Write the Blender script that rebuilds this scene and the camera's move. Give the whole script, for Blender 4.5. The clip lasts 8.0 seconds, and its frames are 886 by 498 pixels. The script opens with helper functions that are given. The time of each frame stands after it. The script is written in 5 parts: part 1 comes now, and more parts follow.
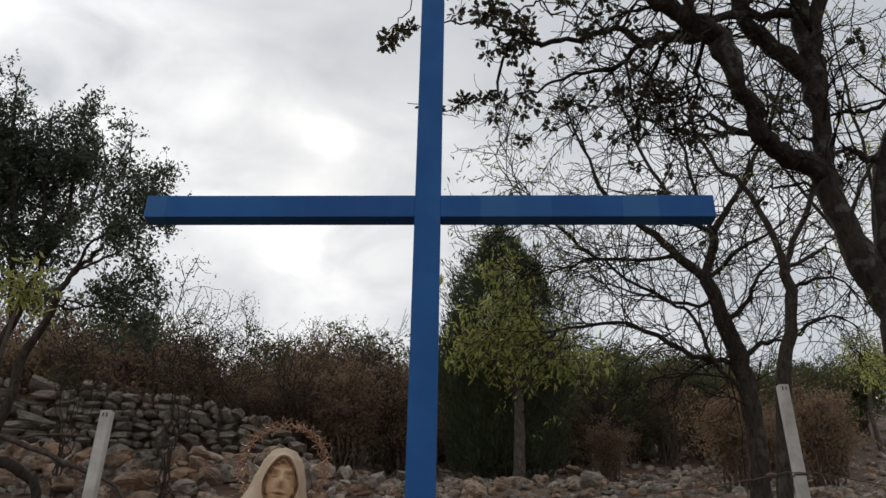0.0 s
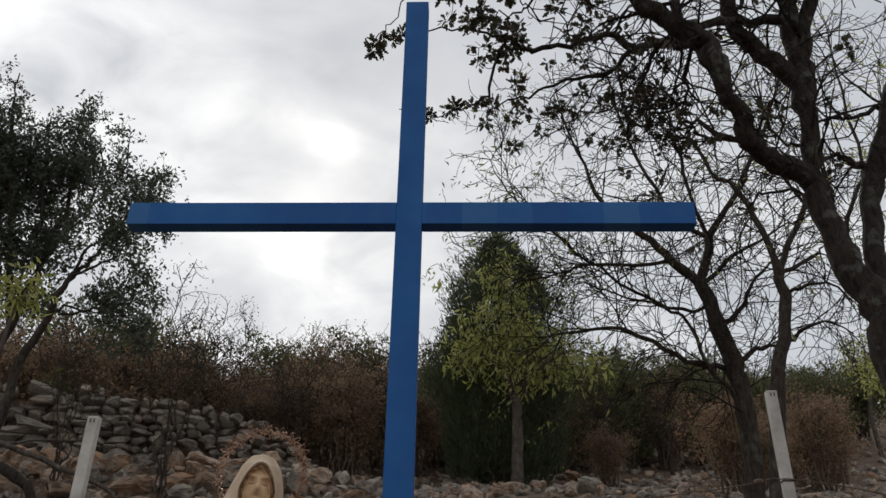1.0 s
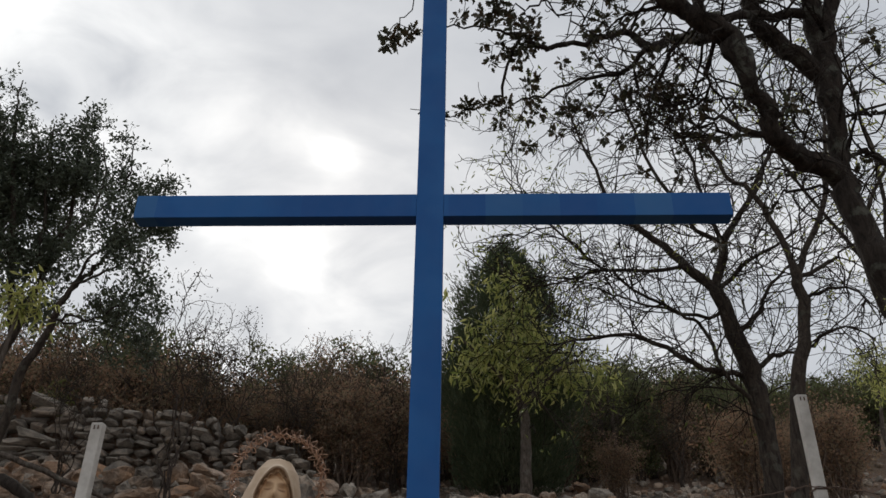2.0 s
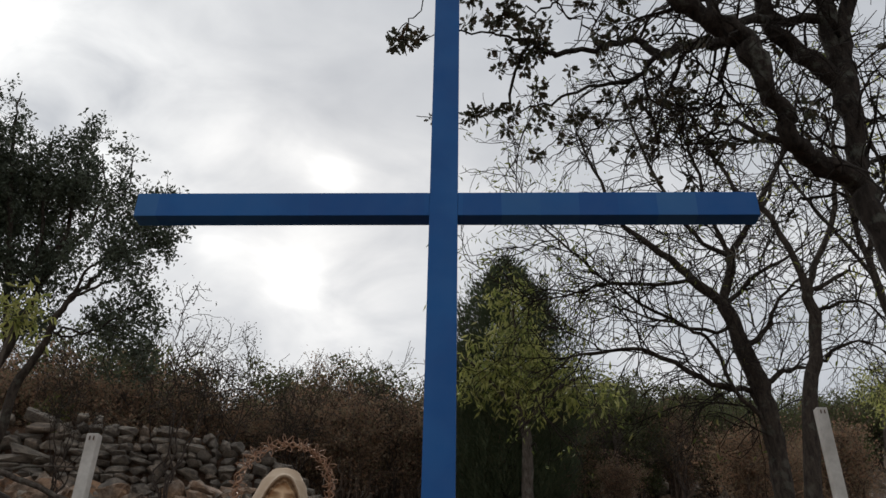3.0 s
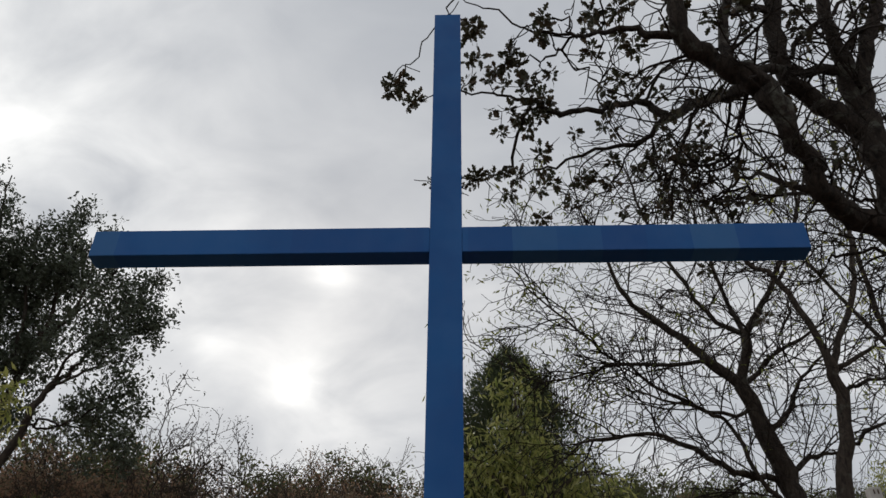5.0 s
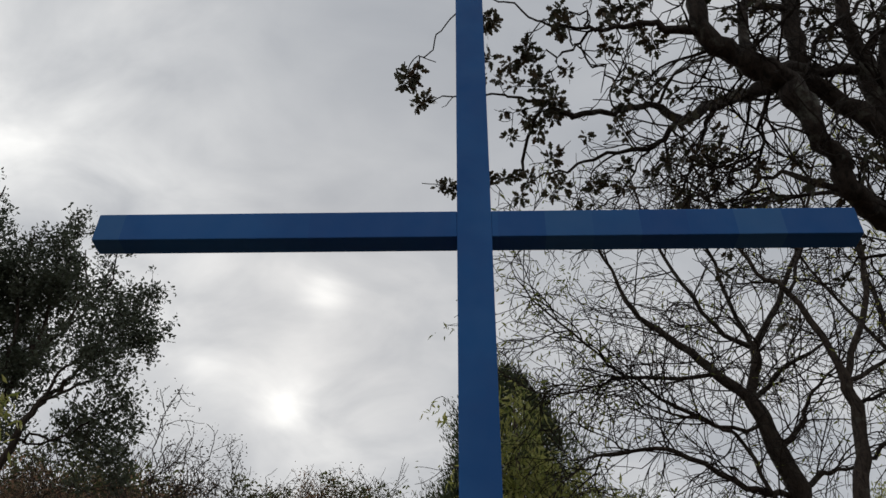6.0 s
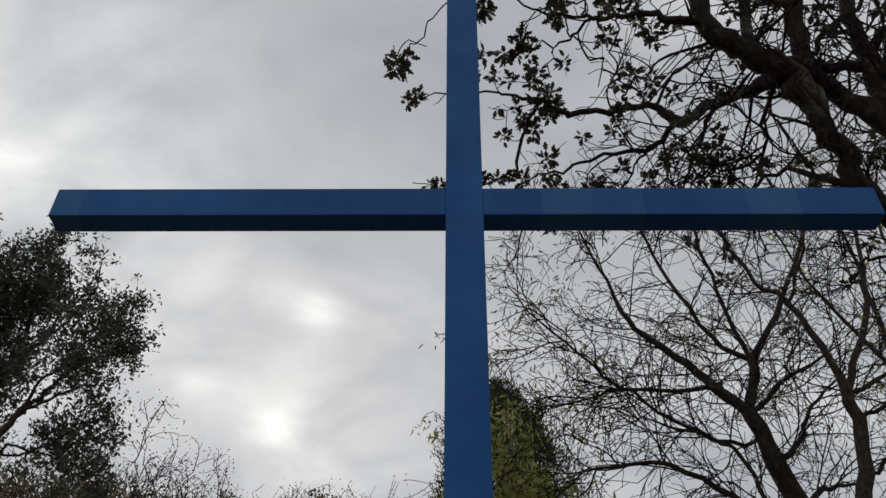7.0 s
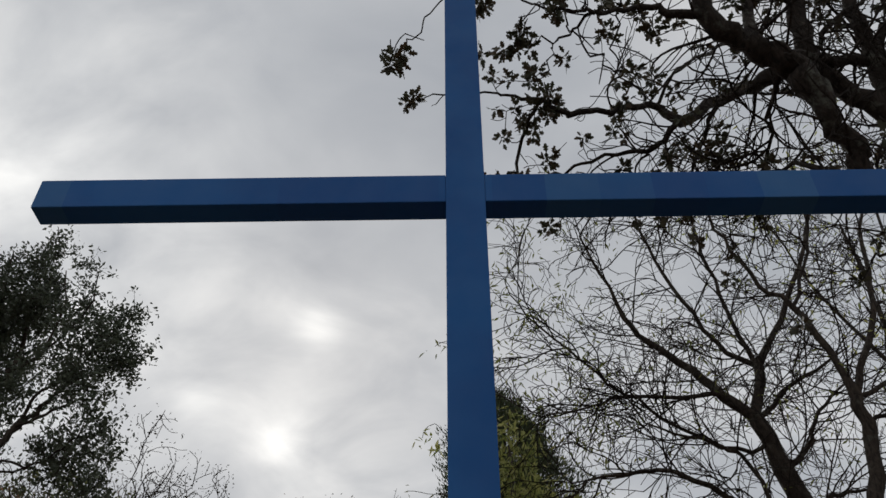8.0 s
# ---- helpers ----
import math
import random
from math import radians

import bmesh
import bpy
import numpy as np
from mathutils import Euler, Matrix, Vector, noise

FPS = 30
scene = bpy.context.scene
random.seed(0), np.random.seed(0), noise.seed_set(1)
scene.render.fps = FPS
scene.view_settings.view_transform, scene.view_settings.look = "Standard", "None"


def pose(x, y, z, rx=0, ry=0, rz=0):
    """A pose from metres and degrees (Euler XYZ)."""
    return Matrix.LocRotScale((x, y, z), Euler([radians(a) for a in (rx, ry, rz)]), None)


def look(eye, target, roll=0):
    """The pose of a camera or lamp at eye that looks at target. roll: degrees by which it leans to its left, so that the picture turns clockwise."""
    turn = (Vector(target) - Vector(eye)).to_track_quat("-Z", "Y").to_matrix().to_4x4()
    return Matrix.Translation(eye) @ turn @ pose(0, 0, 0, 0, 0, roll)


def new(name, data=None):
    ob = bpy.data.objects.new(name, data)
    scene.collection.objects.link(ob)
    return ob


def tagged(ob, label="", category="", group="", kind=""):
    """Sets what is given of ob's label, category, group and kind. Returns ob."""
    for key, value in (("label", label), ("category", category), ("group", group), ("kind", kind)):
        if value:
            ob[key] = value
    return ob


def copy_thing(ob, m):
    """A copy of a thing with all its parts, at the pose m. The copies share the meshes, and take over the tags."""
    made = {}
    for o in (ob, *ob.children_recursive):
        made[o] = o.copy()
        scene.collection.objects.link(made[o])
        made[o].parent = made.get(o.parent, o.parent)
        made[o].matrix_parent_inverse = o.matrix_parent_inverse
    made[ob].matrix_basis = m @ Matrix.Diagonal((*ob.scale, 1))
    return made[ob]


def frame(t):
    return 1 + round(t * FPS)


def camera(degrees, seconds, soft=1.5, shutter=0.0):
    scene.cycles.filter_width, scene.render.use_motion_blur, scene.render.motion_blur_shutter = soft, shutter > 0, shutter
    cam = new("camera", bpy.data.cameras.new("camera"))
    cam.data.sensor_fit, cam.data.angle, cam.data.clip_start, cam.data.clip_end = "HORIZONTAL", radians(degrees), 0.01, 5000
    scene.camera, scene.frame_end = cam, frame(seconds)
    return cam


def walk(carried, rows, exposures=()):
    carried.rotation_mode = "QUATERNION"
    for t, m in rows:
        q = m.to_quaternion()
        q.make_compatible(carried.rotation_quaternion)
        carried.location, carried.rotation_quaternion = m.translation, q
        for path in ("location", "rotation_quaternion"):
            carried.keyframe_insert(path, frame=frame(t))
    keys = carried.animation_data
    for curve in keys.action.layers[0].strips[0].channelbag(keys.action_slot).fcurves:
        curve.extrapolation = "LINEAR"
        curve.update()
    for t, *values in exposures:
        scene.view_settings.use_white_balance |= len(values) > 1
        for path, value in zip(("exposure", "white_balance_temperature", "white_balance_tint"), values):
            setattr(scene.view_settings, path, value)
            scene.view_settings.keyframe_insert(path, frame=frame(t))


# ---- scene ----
cam = camera(56.5, 8.0, 1.5)
PATH = [
    (0, (0.151, -2.735, 1.342), (0.094, -0.974, 2.289), 0.9),
    (0.5, (0.198, -2.743, 1.341), (0.139, -0.985, 2.293), 0.9),
    (1, (0.235, -2.745, 1.347), (0.171, -0.99, 2.303), 1.0),
    (1.5, (0.222, -2.69, 1.352), (0.154, -0.942, 2.321), 1.0),
    (2, (0.153, -2.576, 1.36), (0.084, -0.836, 2.343), 0.9),
    (2.2, (0.116, -2.543, 1.361), (0.046, -0.812, 2.36), 1.0),
    (3.3, (0.091, -2.35, 1.379), (0.03, -0.648, 2.428), 1.0),
    (3.5, (0.122, -2.279, 1.391), (0.059, -0.602, 2.48), 0.8),
    (4, (0.171, -2.19, 1.414), (0.109, -0.542, 2.545), 0.4),
    (4.5, (0.146, -2.115, 1.415), (0.082, -0.484, 2.569), 0.5),
    (5, (0.065, -1.999, 1.428), (0.007, -0.414, 2.646), 0.6),
    (6.5, (-0.056, -1.712, 1.453), (-0.087, -0.167, 2.723), 0.4),
    (7, (-0.031, -1.6, 1.477), (-0.055, -0.075, 2.771), 0.5),
    (7.5, (-0.009, -1.528, 1.492), (-0.034, -0.014, 2.798), 0.1),
    (8, (-0.036, -1.485, 1.489), (-0.058, 0.017, 2.809), -0.2),
]
walk(cam, [(t, look(eye, target, roll)) for t, eye, target, roll in PATH],
     [(0, 0.12), (2.2, 0.08), (3.5, 0.02), (4.5, -0.05), (5.2, -0.1), (6.5, -0.29), (8, -0.27)])

STATUE = (-0.441, -0.05, 2.043)
HALO = (-0.478, 0.10, 2.012, 0.148)
GLOWS = [((-0.163, 0.80, 0.578), 0.026, 0.24), ((-0.165, 0.80, 0.578), 0.06, 0.07), ((-0.199, 0.862, 0.467), 0.026, 0.24), ((-0.199, 0.862, 0.467), 0.06, 0.09), ((-0.295, 0.817, 0.495), 0.03, 0.15),
         ((-0.18, 0.84, 0.50), 0.20, 0.08), ((-0.50, 0.62, 0.60), 0.24, 0.40), ((-0.153, 0.906, 0.395), 0.12, 0.10)]

# ---- light ----
def direction(x, y, z):
    return Vector((x, y, z)).normalized()


SUN_DIR = direction(-0.163, 0.80, 0.578)


def node(tree, kind, links=None, **values):
    n = tree.nodes.new(kind)
    for key, value in values.items():
        setattr(n, key, value)
    for slot, value in (links or {}).items():
        socket = n.inputs[slot]
        if isinstance(value, bpy.types.NodeSocket):
            tree.links.new(value, socket)
        else:
            socket.default_value = value
    return n


def ramp(tree, fac, stops):
    r = tree.nodes.new("ShaderNodeValToRGB")
    tree.links.new(fac, r.inputs[0])
    while len(r.color_ramp.elements) < len(stops):
        r.color_ramp.elements.new(0.5)
    for e, (pos, col) in zip(r.color_ramp.elements, stops):
        e.position = pos
        e.color = (*col, 1) if len(col) == 3 else col
    return r.outputs[0]


def math_node(tree, op, a, b=0.0, clamp=False):
    return node(tree, "ShaderNodeMath", {0: a, 1: b}, operation=op, use_clamp=clamp).outputs[0]


def build_world():
    world = bpy.data.worlds.new("overcast_sky")
    scene.world = world
    world.use_nodes = True
    tree = world.node_tree
    tree.nodes.clear()
    out = tree.nodes.new("ShaderNodeOutputWorld")
    ray = node(tree, "ShaderNodeTexCoord").outputs["Generated"]
    sky = node(tree, "ShaderNodeTexSky", sky_type="NISHITA", sun_disc=False,
               sun_elevation=math.asin(SUN_DIR.z), sun_rotation=math.atan2(SUN_DIR.x, SUN_DIR.y))
    blue = node(tree, "ShaderNodeVectorMath", {0: sky.outputs[0], "Scale": 0.08}, operation="SCALE").outputs[0]
    # cloud sheet, stretched towards the horizon
    sep = node(tree, "ShaderNodeSeparateXYZ", {0: ray})
    height = math_node(tree, "ADD", math_node(tree, "MAXIMUM", sep.outputs[2], 0.0), 0.6)
    flat = node(tree, "ShaderNodeCombineXYZ", {0: math_node(tree, "DIVIDE", sep.outputs[0], height),
                                               1: math_node(tree, "DIVIDE", sep.outputs[1], height), 2: 0.0}).outputs[0]
    streak = node(tree, "ShaderNodeMapping", {0: flat, 2: (0, 0, radians(-38)), 3: (0.8, 1.15, 1.0)}).outputs[0]
    big = node(tree, "ShaderNodeTexNoise", {"Vector": streak, "Scale": 3.0, "Detail": 5.0, "Roughness": 0.48, "Distortion": 0.6})
    fine = node(tree, "ShaderNodeTexNoise", {"Vector": streak, "Scale": 9.0, "Detail": 6.0, "Roughness": 0.5, "Distortion": 0.4})
    mixed = math_node(tree, "ADD", math_node(tree, "MULTIPLY", big.outputs[0], 0.65), math_node(tree, "MULTIPLY", fine.outputs[0], 0.35))
    cloud = ramp(tree, mixed, [(0.34, (0.47, 0.495, 0.535)), (0.5, (0.58, 0.60, 0.63)), (0.64, (0.76, 0.765, 0.775))])
    # the veiled sun and the thin places in the sheet round it
    total = None
    for (x, y, z), width, gain in GLOWS:
        d = direction(x, y, z)
        dot = node(tree, "ShaderNodeVectorMath", {0: ray, 1: tuple(d)}, operation="DOT_PRODUCT").outputs["Value"]
        angle = math_node(tree, "ARCCOSINE", math_node(tree, "MINIMUM", dot, 0.999999))
        fall = math_node(tree, "POWER", math_node(tree, "DIVIDE", angle, width), 2.0)
        g = math_node(tree, "MULTIPLY", math_node(tree, "EXPONENT", math_node(tree, "MULTIPLY", fall, -1.0)), gain)
        total = g if total is None else math_node(tree, "ADD", total, g)
    torn = math_node(tree, "MULTIPLY", total, math_node(tree, "MAXIMUM", math_node(tree, "ADD", math_node(tree, "MULTIPLY", fine.outputs[0], 3.6), -0.8), 0.15))
    glow = node(tree, "ShaderNodeVectorMath", {0: (1.0, 0.965, 0.88), "Scale": torn}, operation="SCALE").outputs[0]
    lit = node(tree, "ShaderNodeVectorMath", {0: cloud, 1: glow}, operation="ADD").outputs[0]
    veil = node(tree, "ShaderNodeMix", {0: 0.93, 6: blue, 7: lit}, data_type="RGBA").outputs[2]
    bg = node(tree, "ShaderNodeBackground", {0: veil, 1: 1.0})
    tree.links.new(bg.outputs[0], out.inputs[0])


build_world()
sun = new("sun", bpy.data.lights.new("sun", "SUN"))
sun.data.energy, sun.data.angle, sun.data.color = 1.3, radians(11), (1.0, 0.96, 0.9)
sun.matrix_world = look(SUN_DIR * 50, (0, 0, 0))


# ---- materials ----
def material(name):
    m = bpy.data.materials.new(name)
    m.use_nodes = True
    t = m.node_tree
    return m, t, t.nodes["Principled BSDF"]


def bumped(t, bsdf, height, strength, distance):
    b = node(t, "ShaderNodeBump", {"Height": height, "Strength": strength, "Distance": distance})
    t.links.new(b.outputs[0], bsdf.inputs["Normal"])


def coords(t):
    return node(t, "ShaderNodeTexCoord").outputs["Object"]


def noise_of(t, vector, scale, detail=4.0, rough=0.55, distortion=0.0):
    return node(t, "ShaderNodeTexNoise", {"Vector": vector, "Scale": scale, "Detail": detail, "Roughness": rough, "Distortion": distortion}).outputs[0]


def mixed_colour(t, fac, a, b, blend="MIX"):
    return node(t, "ShaderNodeMix", {0: fac, 6: a if isinstance(a, bpy.types.NodeSocket) else (*a, 1), 7: b if isinstance(b, bpy.types.NodeSocket) else (*b, 1)},
                data_type="RGBA", blend_type=blend).outputs[2]


def blue_paint():
    m, t, p = material("blue_paint")
    v = coords(t)
    patches = ramp(t, noise_of(t, v, 3.2, 3), [(0.42, (0, 0, 0)), (0.6, (1, 1, 1))])
    base = mixed_colour(t, patches, (0.008, 0.083, 0.272), (0.012, 0.103, 0.31))
    # touched-up stretches, a shade apart
    xyz = node(t, "ShaderNodeSeparateXYZ", {0: v})
    cell = math_node(t, "FLOOR", math_node(t, "ADD", math_node(t, "MULTIPLY", xyz.outputs[0], 7.3), 0.5))
    pick = node(t, "ShaderNodeTexWhiteNoise", {"W": cell}, noise_dimensions="1D").outputs["Value"]
    base = mixed_colour(t, ramp(t, pick, [(0.70, (0, 0, 0)), (0.95, (0.75, 0.75, 0.75))]), base, (0.035, 0.135, 0.31))
    base = mixed_colour(t, ramp(t, pick, [(0.1, (0.6, 0.6, 0.6)), (0.3, (0, 0, 0))]), base, (0.008, 0.07, 0.25))
    wear = ramp(t, noise_of(t, v, 60, 5, 0.7), [(0.62, (0, 0, 0)), (0.74, (1, 1, 1))])
    base = mixed_colour(t, math_node(t, "MULTIPLY", wear, 0.25), base, (0.02, 0.05, 0.12))
    t.links.new(base, p.inputs["Base Color"])
    t.links.new(ramp(t, noise_of(t, v, 14, 4), [(0.3, (0.52,) * 3), (0.7, (0.7,) * 3)]), p.inputs["Roughness"])
    p.inputs["Specular IOR Level"].default_value = 0.3
    stretched = node(t, "ShaderNodeMapping", {0: v, 3: (90, 90, 6)}).outputs[0]
    bumped(t, p, noise_of(t, stretched, 1.0, 3), 0.12, 0.002)
    return m


def bark(name, dark, light, scale, lichen=0.0):
    m, t, p = material(name)
    v = coords(t)
    long = node(t, "ShaderNodeMapping", {0: v, 3: (scale, scale, scale * 0.3)}).outputs[0]
    ridges = noise_of(t, long, 1.0, 6, 0.65, 0.6)
    base = mixed_colour(t, ramp(t, ridges, [(0.35, (0, 0, 0)), (0.65, (1, 1, 1))]), dark, light)
    if lichen:
        spots = ramp(t, noise_of(t, v, 9, 5, 0.6), [(0.56, (0, 0, 0)), (0.64, (1, 1, 1))])
        base = mixed_colour(t, math_node(t, "MULTIPLY", spots, lichen), base, (0.20, 0.21, 0.17))
    t.links.new(base, p.inputs["Base Color"])
    p.inputs["Roughness"].default_value = 0.95
    p.inputs["Specular IOR Level"].default_value = 0.2
    bumped(t, p, ridges, 1.0, 0.035)
    return m


def leaf(name, colours, shine=0.55, through_light=0.3):
    m, t, p = material(name)
    island = node(t, "ShaderNodeNewGeometry").outputs["Random Per Island"]
    n = len(colours)
    base = ramp(t, island, [(i / max(1, n - 1), c) for i, c in enumerate(colours)])
    v = coords(t)
    base = mixed_colour(t, 0.5, base, ramp(t, noise_of(t, v, 1.3, 3), [(0.3, (0.55, 0.55, 0.55)), (0.7, (1, 1, 1))]), "MULTIPLY")
    t.links.new(base, p.inputs["Base Color"])
    p.inputs["Roughness"].default_value = shine
    p.inputs["Specular IOR Level"].default_value = 0.3
    back = node(t, "ShaderNodeBsdfTranslucent", {0: base})
    mix = node(t, "ShaderNodeMixShader", {0: through_light, 1: p.outputs[0], 2: back.outputs[0]})
    t.links.new(mix.outputs[0], t.nodes["Material Output"].inputs[0])
    return m


def limestone(name, warm, ochre=False, age=1.0):
    m, t, p = material(name)
    v = coords(t)
    rand = node(t, "ShaderNodeObjectInfo").outputs["Random"]
    island = node(t, "ShaderNodeNewGeometry").outputs["Random Per Island"]
    pick = math_node(t, "FRACT", math_node(t, "ADD", rand, island))
    tone = ramp(t, pick, [(0.0, (0.24, 0.22, 0.195)), (0.3, (0.36, 0.335, 0.30)), (0.6, (0.48, 0.445, 0.395)), (0.78, warm), (1.0, (0.54, 0.505, 0.455))])
    if ochre:
        tone = mixed_colour(t, ramp(t, noise_of(t, v, 2.5, 4), [(0.35, (0.35, 0.35, 0.35)), (0.6, (0.95, 0.95, 0.95))]), tone, (0.42, 0.25, 0.14))
    if age < 1:
        tone = mixed_colour(t, 1.0, tone, (age, age * 0.91, age * 0.82), "MULTIPLY")
    blot = noise_of(t, v, 5, 6, 0.65)
    base = mixed_colour(t, ramp(t, blot, [(0.4, (0, 0, 0)), (0.62, (1, 1, 1))]), tone, (0.07, 0.066, 0.06), "MIX")
    base = mixed_colour(t, 0.68, tone, base)
    pale = ramp(t, noise_of(t, v, 22, 5, 0.7), [(0.6, (0, 0, 0)), (0.72, (1, 1, 1))])
    base = mixed_colour(t, math_node(t, "MULTIPLY", pale, 0.55), base, (0.52, 0.50, 0.46))
    t.links.new(base, p.inputs["Base Color"])
    p.inputs["Roughness"].default_value = 0.95
    bumped(t, p, noise_of(t, v, 18, 7, 0.7), 0.9, 0.03)
    return m


def soil():
    m, t, p = material("stony_soil")
    v = coords(t)
    big = noise_of(t, v, 0.5, 5)
    base = mixed_colour(t, ramp(t, big, [(0.35, (0, 0, 0)), (0.65, (1, 1, 1))]), (0.115, 0.062, 0.038), (0.15, 0.10, 0.065))
    litter = ramp(t, noise_of(t, v, 25, 6, 0.7), [(0.5, (0, 0, 0)), (0.62, (1, 1, 1))])
    base = mixed_colour(t, math_node(t, "MULTIPLY", litter, 0.6), base, (0.19, 0.14, 0.10))
    grit = node(t, "ShaderNodeTexVoronoi", {"Vector": v, "Scale": 9.0})
    stones = ramp(t, grit.outputs["Distance"], [(0.22, (1, 1, 1)), (0.32, (0, 0, 0))])
    base = mixed_colour(t, math_node(t, "MULTIPLY", stones, 0.6), base, (0.26, 0.24, 0.21))
    t.links.new(base, p.inputs["Base Color"])
    p.inputs["Roughness"].default_value = 1.0
    bumped(t, p, noise_of(t, v, 12, 8, 0.7), 1.0, 0.06)
    return m


def plain(name, a, b, scale, rough, bump=0.3, depth=0.004, metal=0.0):
    m, t, p = material(name)
    v = coords(t)
    t.links.new(mixed_colour(t, ramp(t, noise_of(t, v, scale, 5, 0.6), [(0.38, (0, 0, 0)), (0.62, (1, 1, 1))]), a, b), p.inputs["Base Color"])
    p.inputs["Roughness"].default_value = rough
    p.inputs["Metallic"].default_value = metal
    bumped(t, p, noise_of(t, v, scale * 6, 5, 0.6), bump, depth)
    return m


def carved():
    """Cream veil, tan face inside it, brown hair between, tinted eyes and lips."""
    m, t, p = material("carved_painted_stone")
    v = coords(t)
    ring = node(t, "ShaderNodeAttribute", attribute_name="opening").outputs["Fac"]
    tint = node(t, "ShaderNodeAttribute", attribute_name="tint").outputs["Fac"]
    edge = math_node(t, "ADD", ring, math_node(t, "MULTIPLY", math_node(t, "SUBTRACT", noise_of(t, v, 45, 3), 0.5), 0.16))
    skin = ramp(t, noise_of(t, v, 25, 4), [(0.35, (0.50, 0.32, 0.18)), (0.65, (0.60, 0.41, 0.25))])
    skin = mixed_colour(t, tint, skin, (0.20, 0.10, 0.055))
    hair = ramp(t, noise_of(t, v, 70, 4), [(0.38, (0.20, 0.115, 0.06)), (0.62, (0.36, 0.225, 0.125))])
    veil = ramp(t, noise_of(t, v, 9, 5, 0.6), [(0.35, (0.46, 0.33, 0.22)), (0.65, (0.62, 0.49, 0.36))])
    inner = mixed_colour(t, ramp(t, edge, [(0.76, (0, 0, 0)), (0.82, (1, 1, 1))]), skin, hair)
    outer = ramp(t, math_node(t, "MULTIPLY", edge, 0.5), [(0.50, (0, 0, 0)), (0.53, (1, 1, 1))])
    t.links.new(mixed_colour(t, outer, inner, veil), p.inputs["Base Color"])
    p.inputs["Roughness"].default_value = 0.85
    p.inputs["Specular IOR Level"].default_value = 0.25
    bumped(t, p, noise_of(t, v, 40, 5, 0.6), 0.3, 0.004)
    return m


BLUE = blue_paint()
OAK_BARK = bark("oak_bark", (0.018, 0.0145, 0.012), (0.058, 0.045, 0.036), 34, 0.35)
GREY_BARK = bark("grey_bark", (0.05, 0.04, 0.032), (0.13, 0.105, 0.085), 30, 0.25)
TRUNK_BARK = bark("dark_grey_bark", (0.028, 0.022, 0.018), (0.082, 0.064, 0.05), 30, 0.2)
TWIG = bark("twig_bark", (0.022, 0.018, 0.015), (0.055, 0.043, 0.035), 40)
SHRUB_TWIG = bark("shrub_twig_bark", (0.04, 0.031, 0.026), (0.10, 0.076, 0.062), 40)
BROWN_TWIG = bark("brown_twig_bark", (0.085, 0.06, 0.046), (0.19, 0.135, 0.10), 40)
OAK_LEAF = leaf("oak_leaf", [(0.045, 0.048, 0.026), (0.064, 0.066, 0.036), (0.09, 0.062, 0.036), (0.058, 0.06, 0.036)], 0.6, 0.16)
OLIVE_LEAF = leaf("evergreen_leaf", [(0.062, 0.08, 0.05), (0.09, 0.108, 0.068), (0.072, 0.088, 0.058), (0.125, 0.14, 0.092)], 0.45, 0.2)
YELLOW_LEAF = leaf("yellow_green_leaf", [(0.36, 0.38, 0.10), (0.50, 0.49, 0.16), (0.20, 0.25, 0.06), (0.60, 0.56, 0.23)], 0.45, 0.55)
ALMOND_LEAF = leaf("small_green_leaf", [(0.16, 0.19, 0.05), (0.24, 0.26, 0.07), (0.12, 0.15, 0.045), (0.30, 0.28, 0.09)], 0.5, 0.45)
JUNIPER_LEAF = leaf("juniper_scale_leaf", [(0.06, 0.08, 0.042), (0.085, 0.108, 0.055), (0.11, 0.12, 0.062)], 0.7, 0.3)
BROWN_LEAF = leaf("dry_brown_leaf", [(0.33, 0.195, 0.12), (0.38, 0.23, 0.145), (0.29, 0.215, 0.14), (0.25, 0.215, 0.13)], 0.8, 0.45)
DARK_LEAF = leaf("dull_green_leaf", [(0.10, 0.12, 0.055), (0.14, 0.16, 0.07), (0.16, 0.145, 0.075), (0.12, 0.15, 0.06)], 0.7, 0.42)
FAR_LEAF = leaf("far_green_leaf", [(0.08, 0.115, 0.045), (0.12, 0.16, 0.055), (0.15, 0.18, 0.07)], 0.7, 0.25)
STONE = limestone("limestone", (0.42, 0.27, 0.17), False, 0.92)
WALL_STONE = limestone("old_grey_limestone", (0.34, 0.27, 0.21), False, 0.72)
WARM_STONE = limestone("ochre_stained_limestone", (0.48, 0.24, 0.12), True)
SOIL = soil()
PALE_POST = plain("weathered_whitewash", (0.40, 0.37, 0.33), (0.56, 0.53, 0.48), 9, 0.8)
RUST = plain("rusty_wire", (0.075, 0.05, 0.037), (0.13, 0.08, 0.055), 40, 0.8)
COPPER = plain("copper_coloured_wire", (0.26, 0.13, 0.075), (0.42, 0.25, 0.15), 40, 0.55)
CARVED = carved()


# ---- building helpers ----
rng = np.random.default_rng(7)


def mesh_of(name, verts, faces, mat, smooth=False):
    me = bpy.data.meshes.new(name)
    me.from_pydata(np.asarray(verts, dtype=float).tolist(), [], faces)
    me.materials.append(mat)
    if smooth:
        me.polygons.foreach_set("use_smooth", np.ones(len(me.polygons), dtype=bool))
    me.update()
    return me


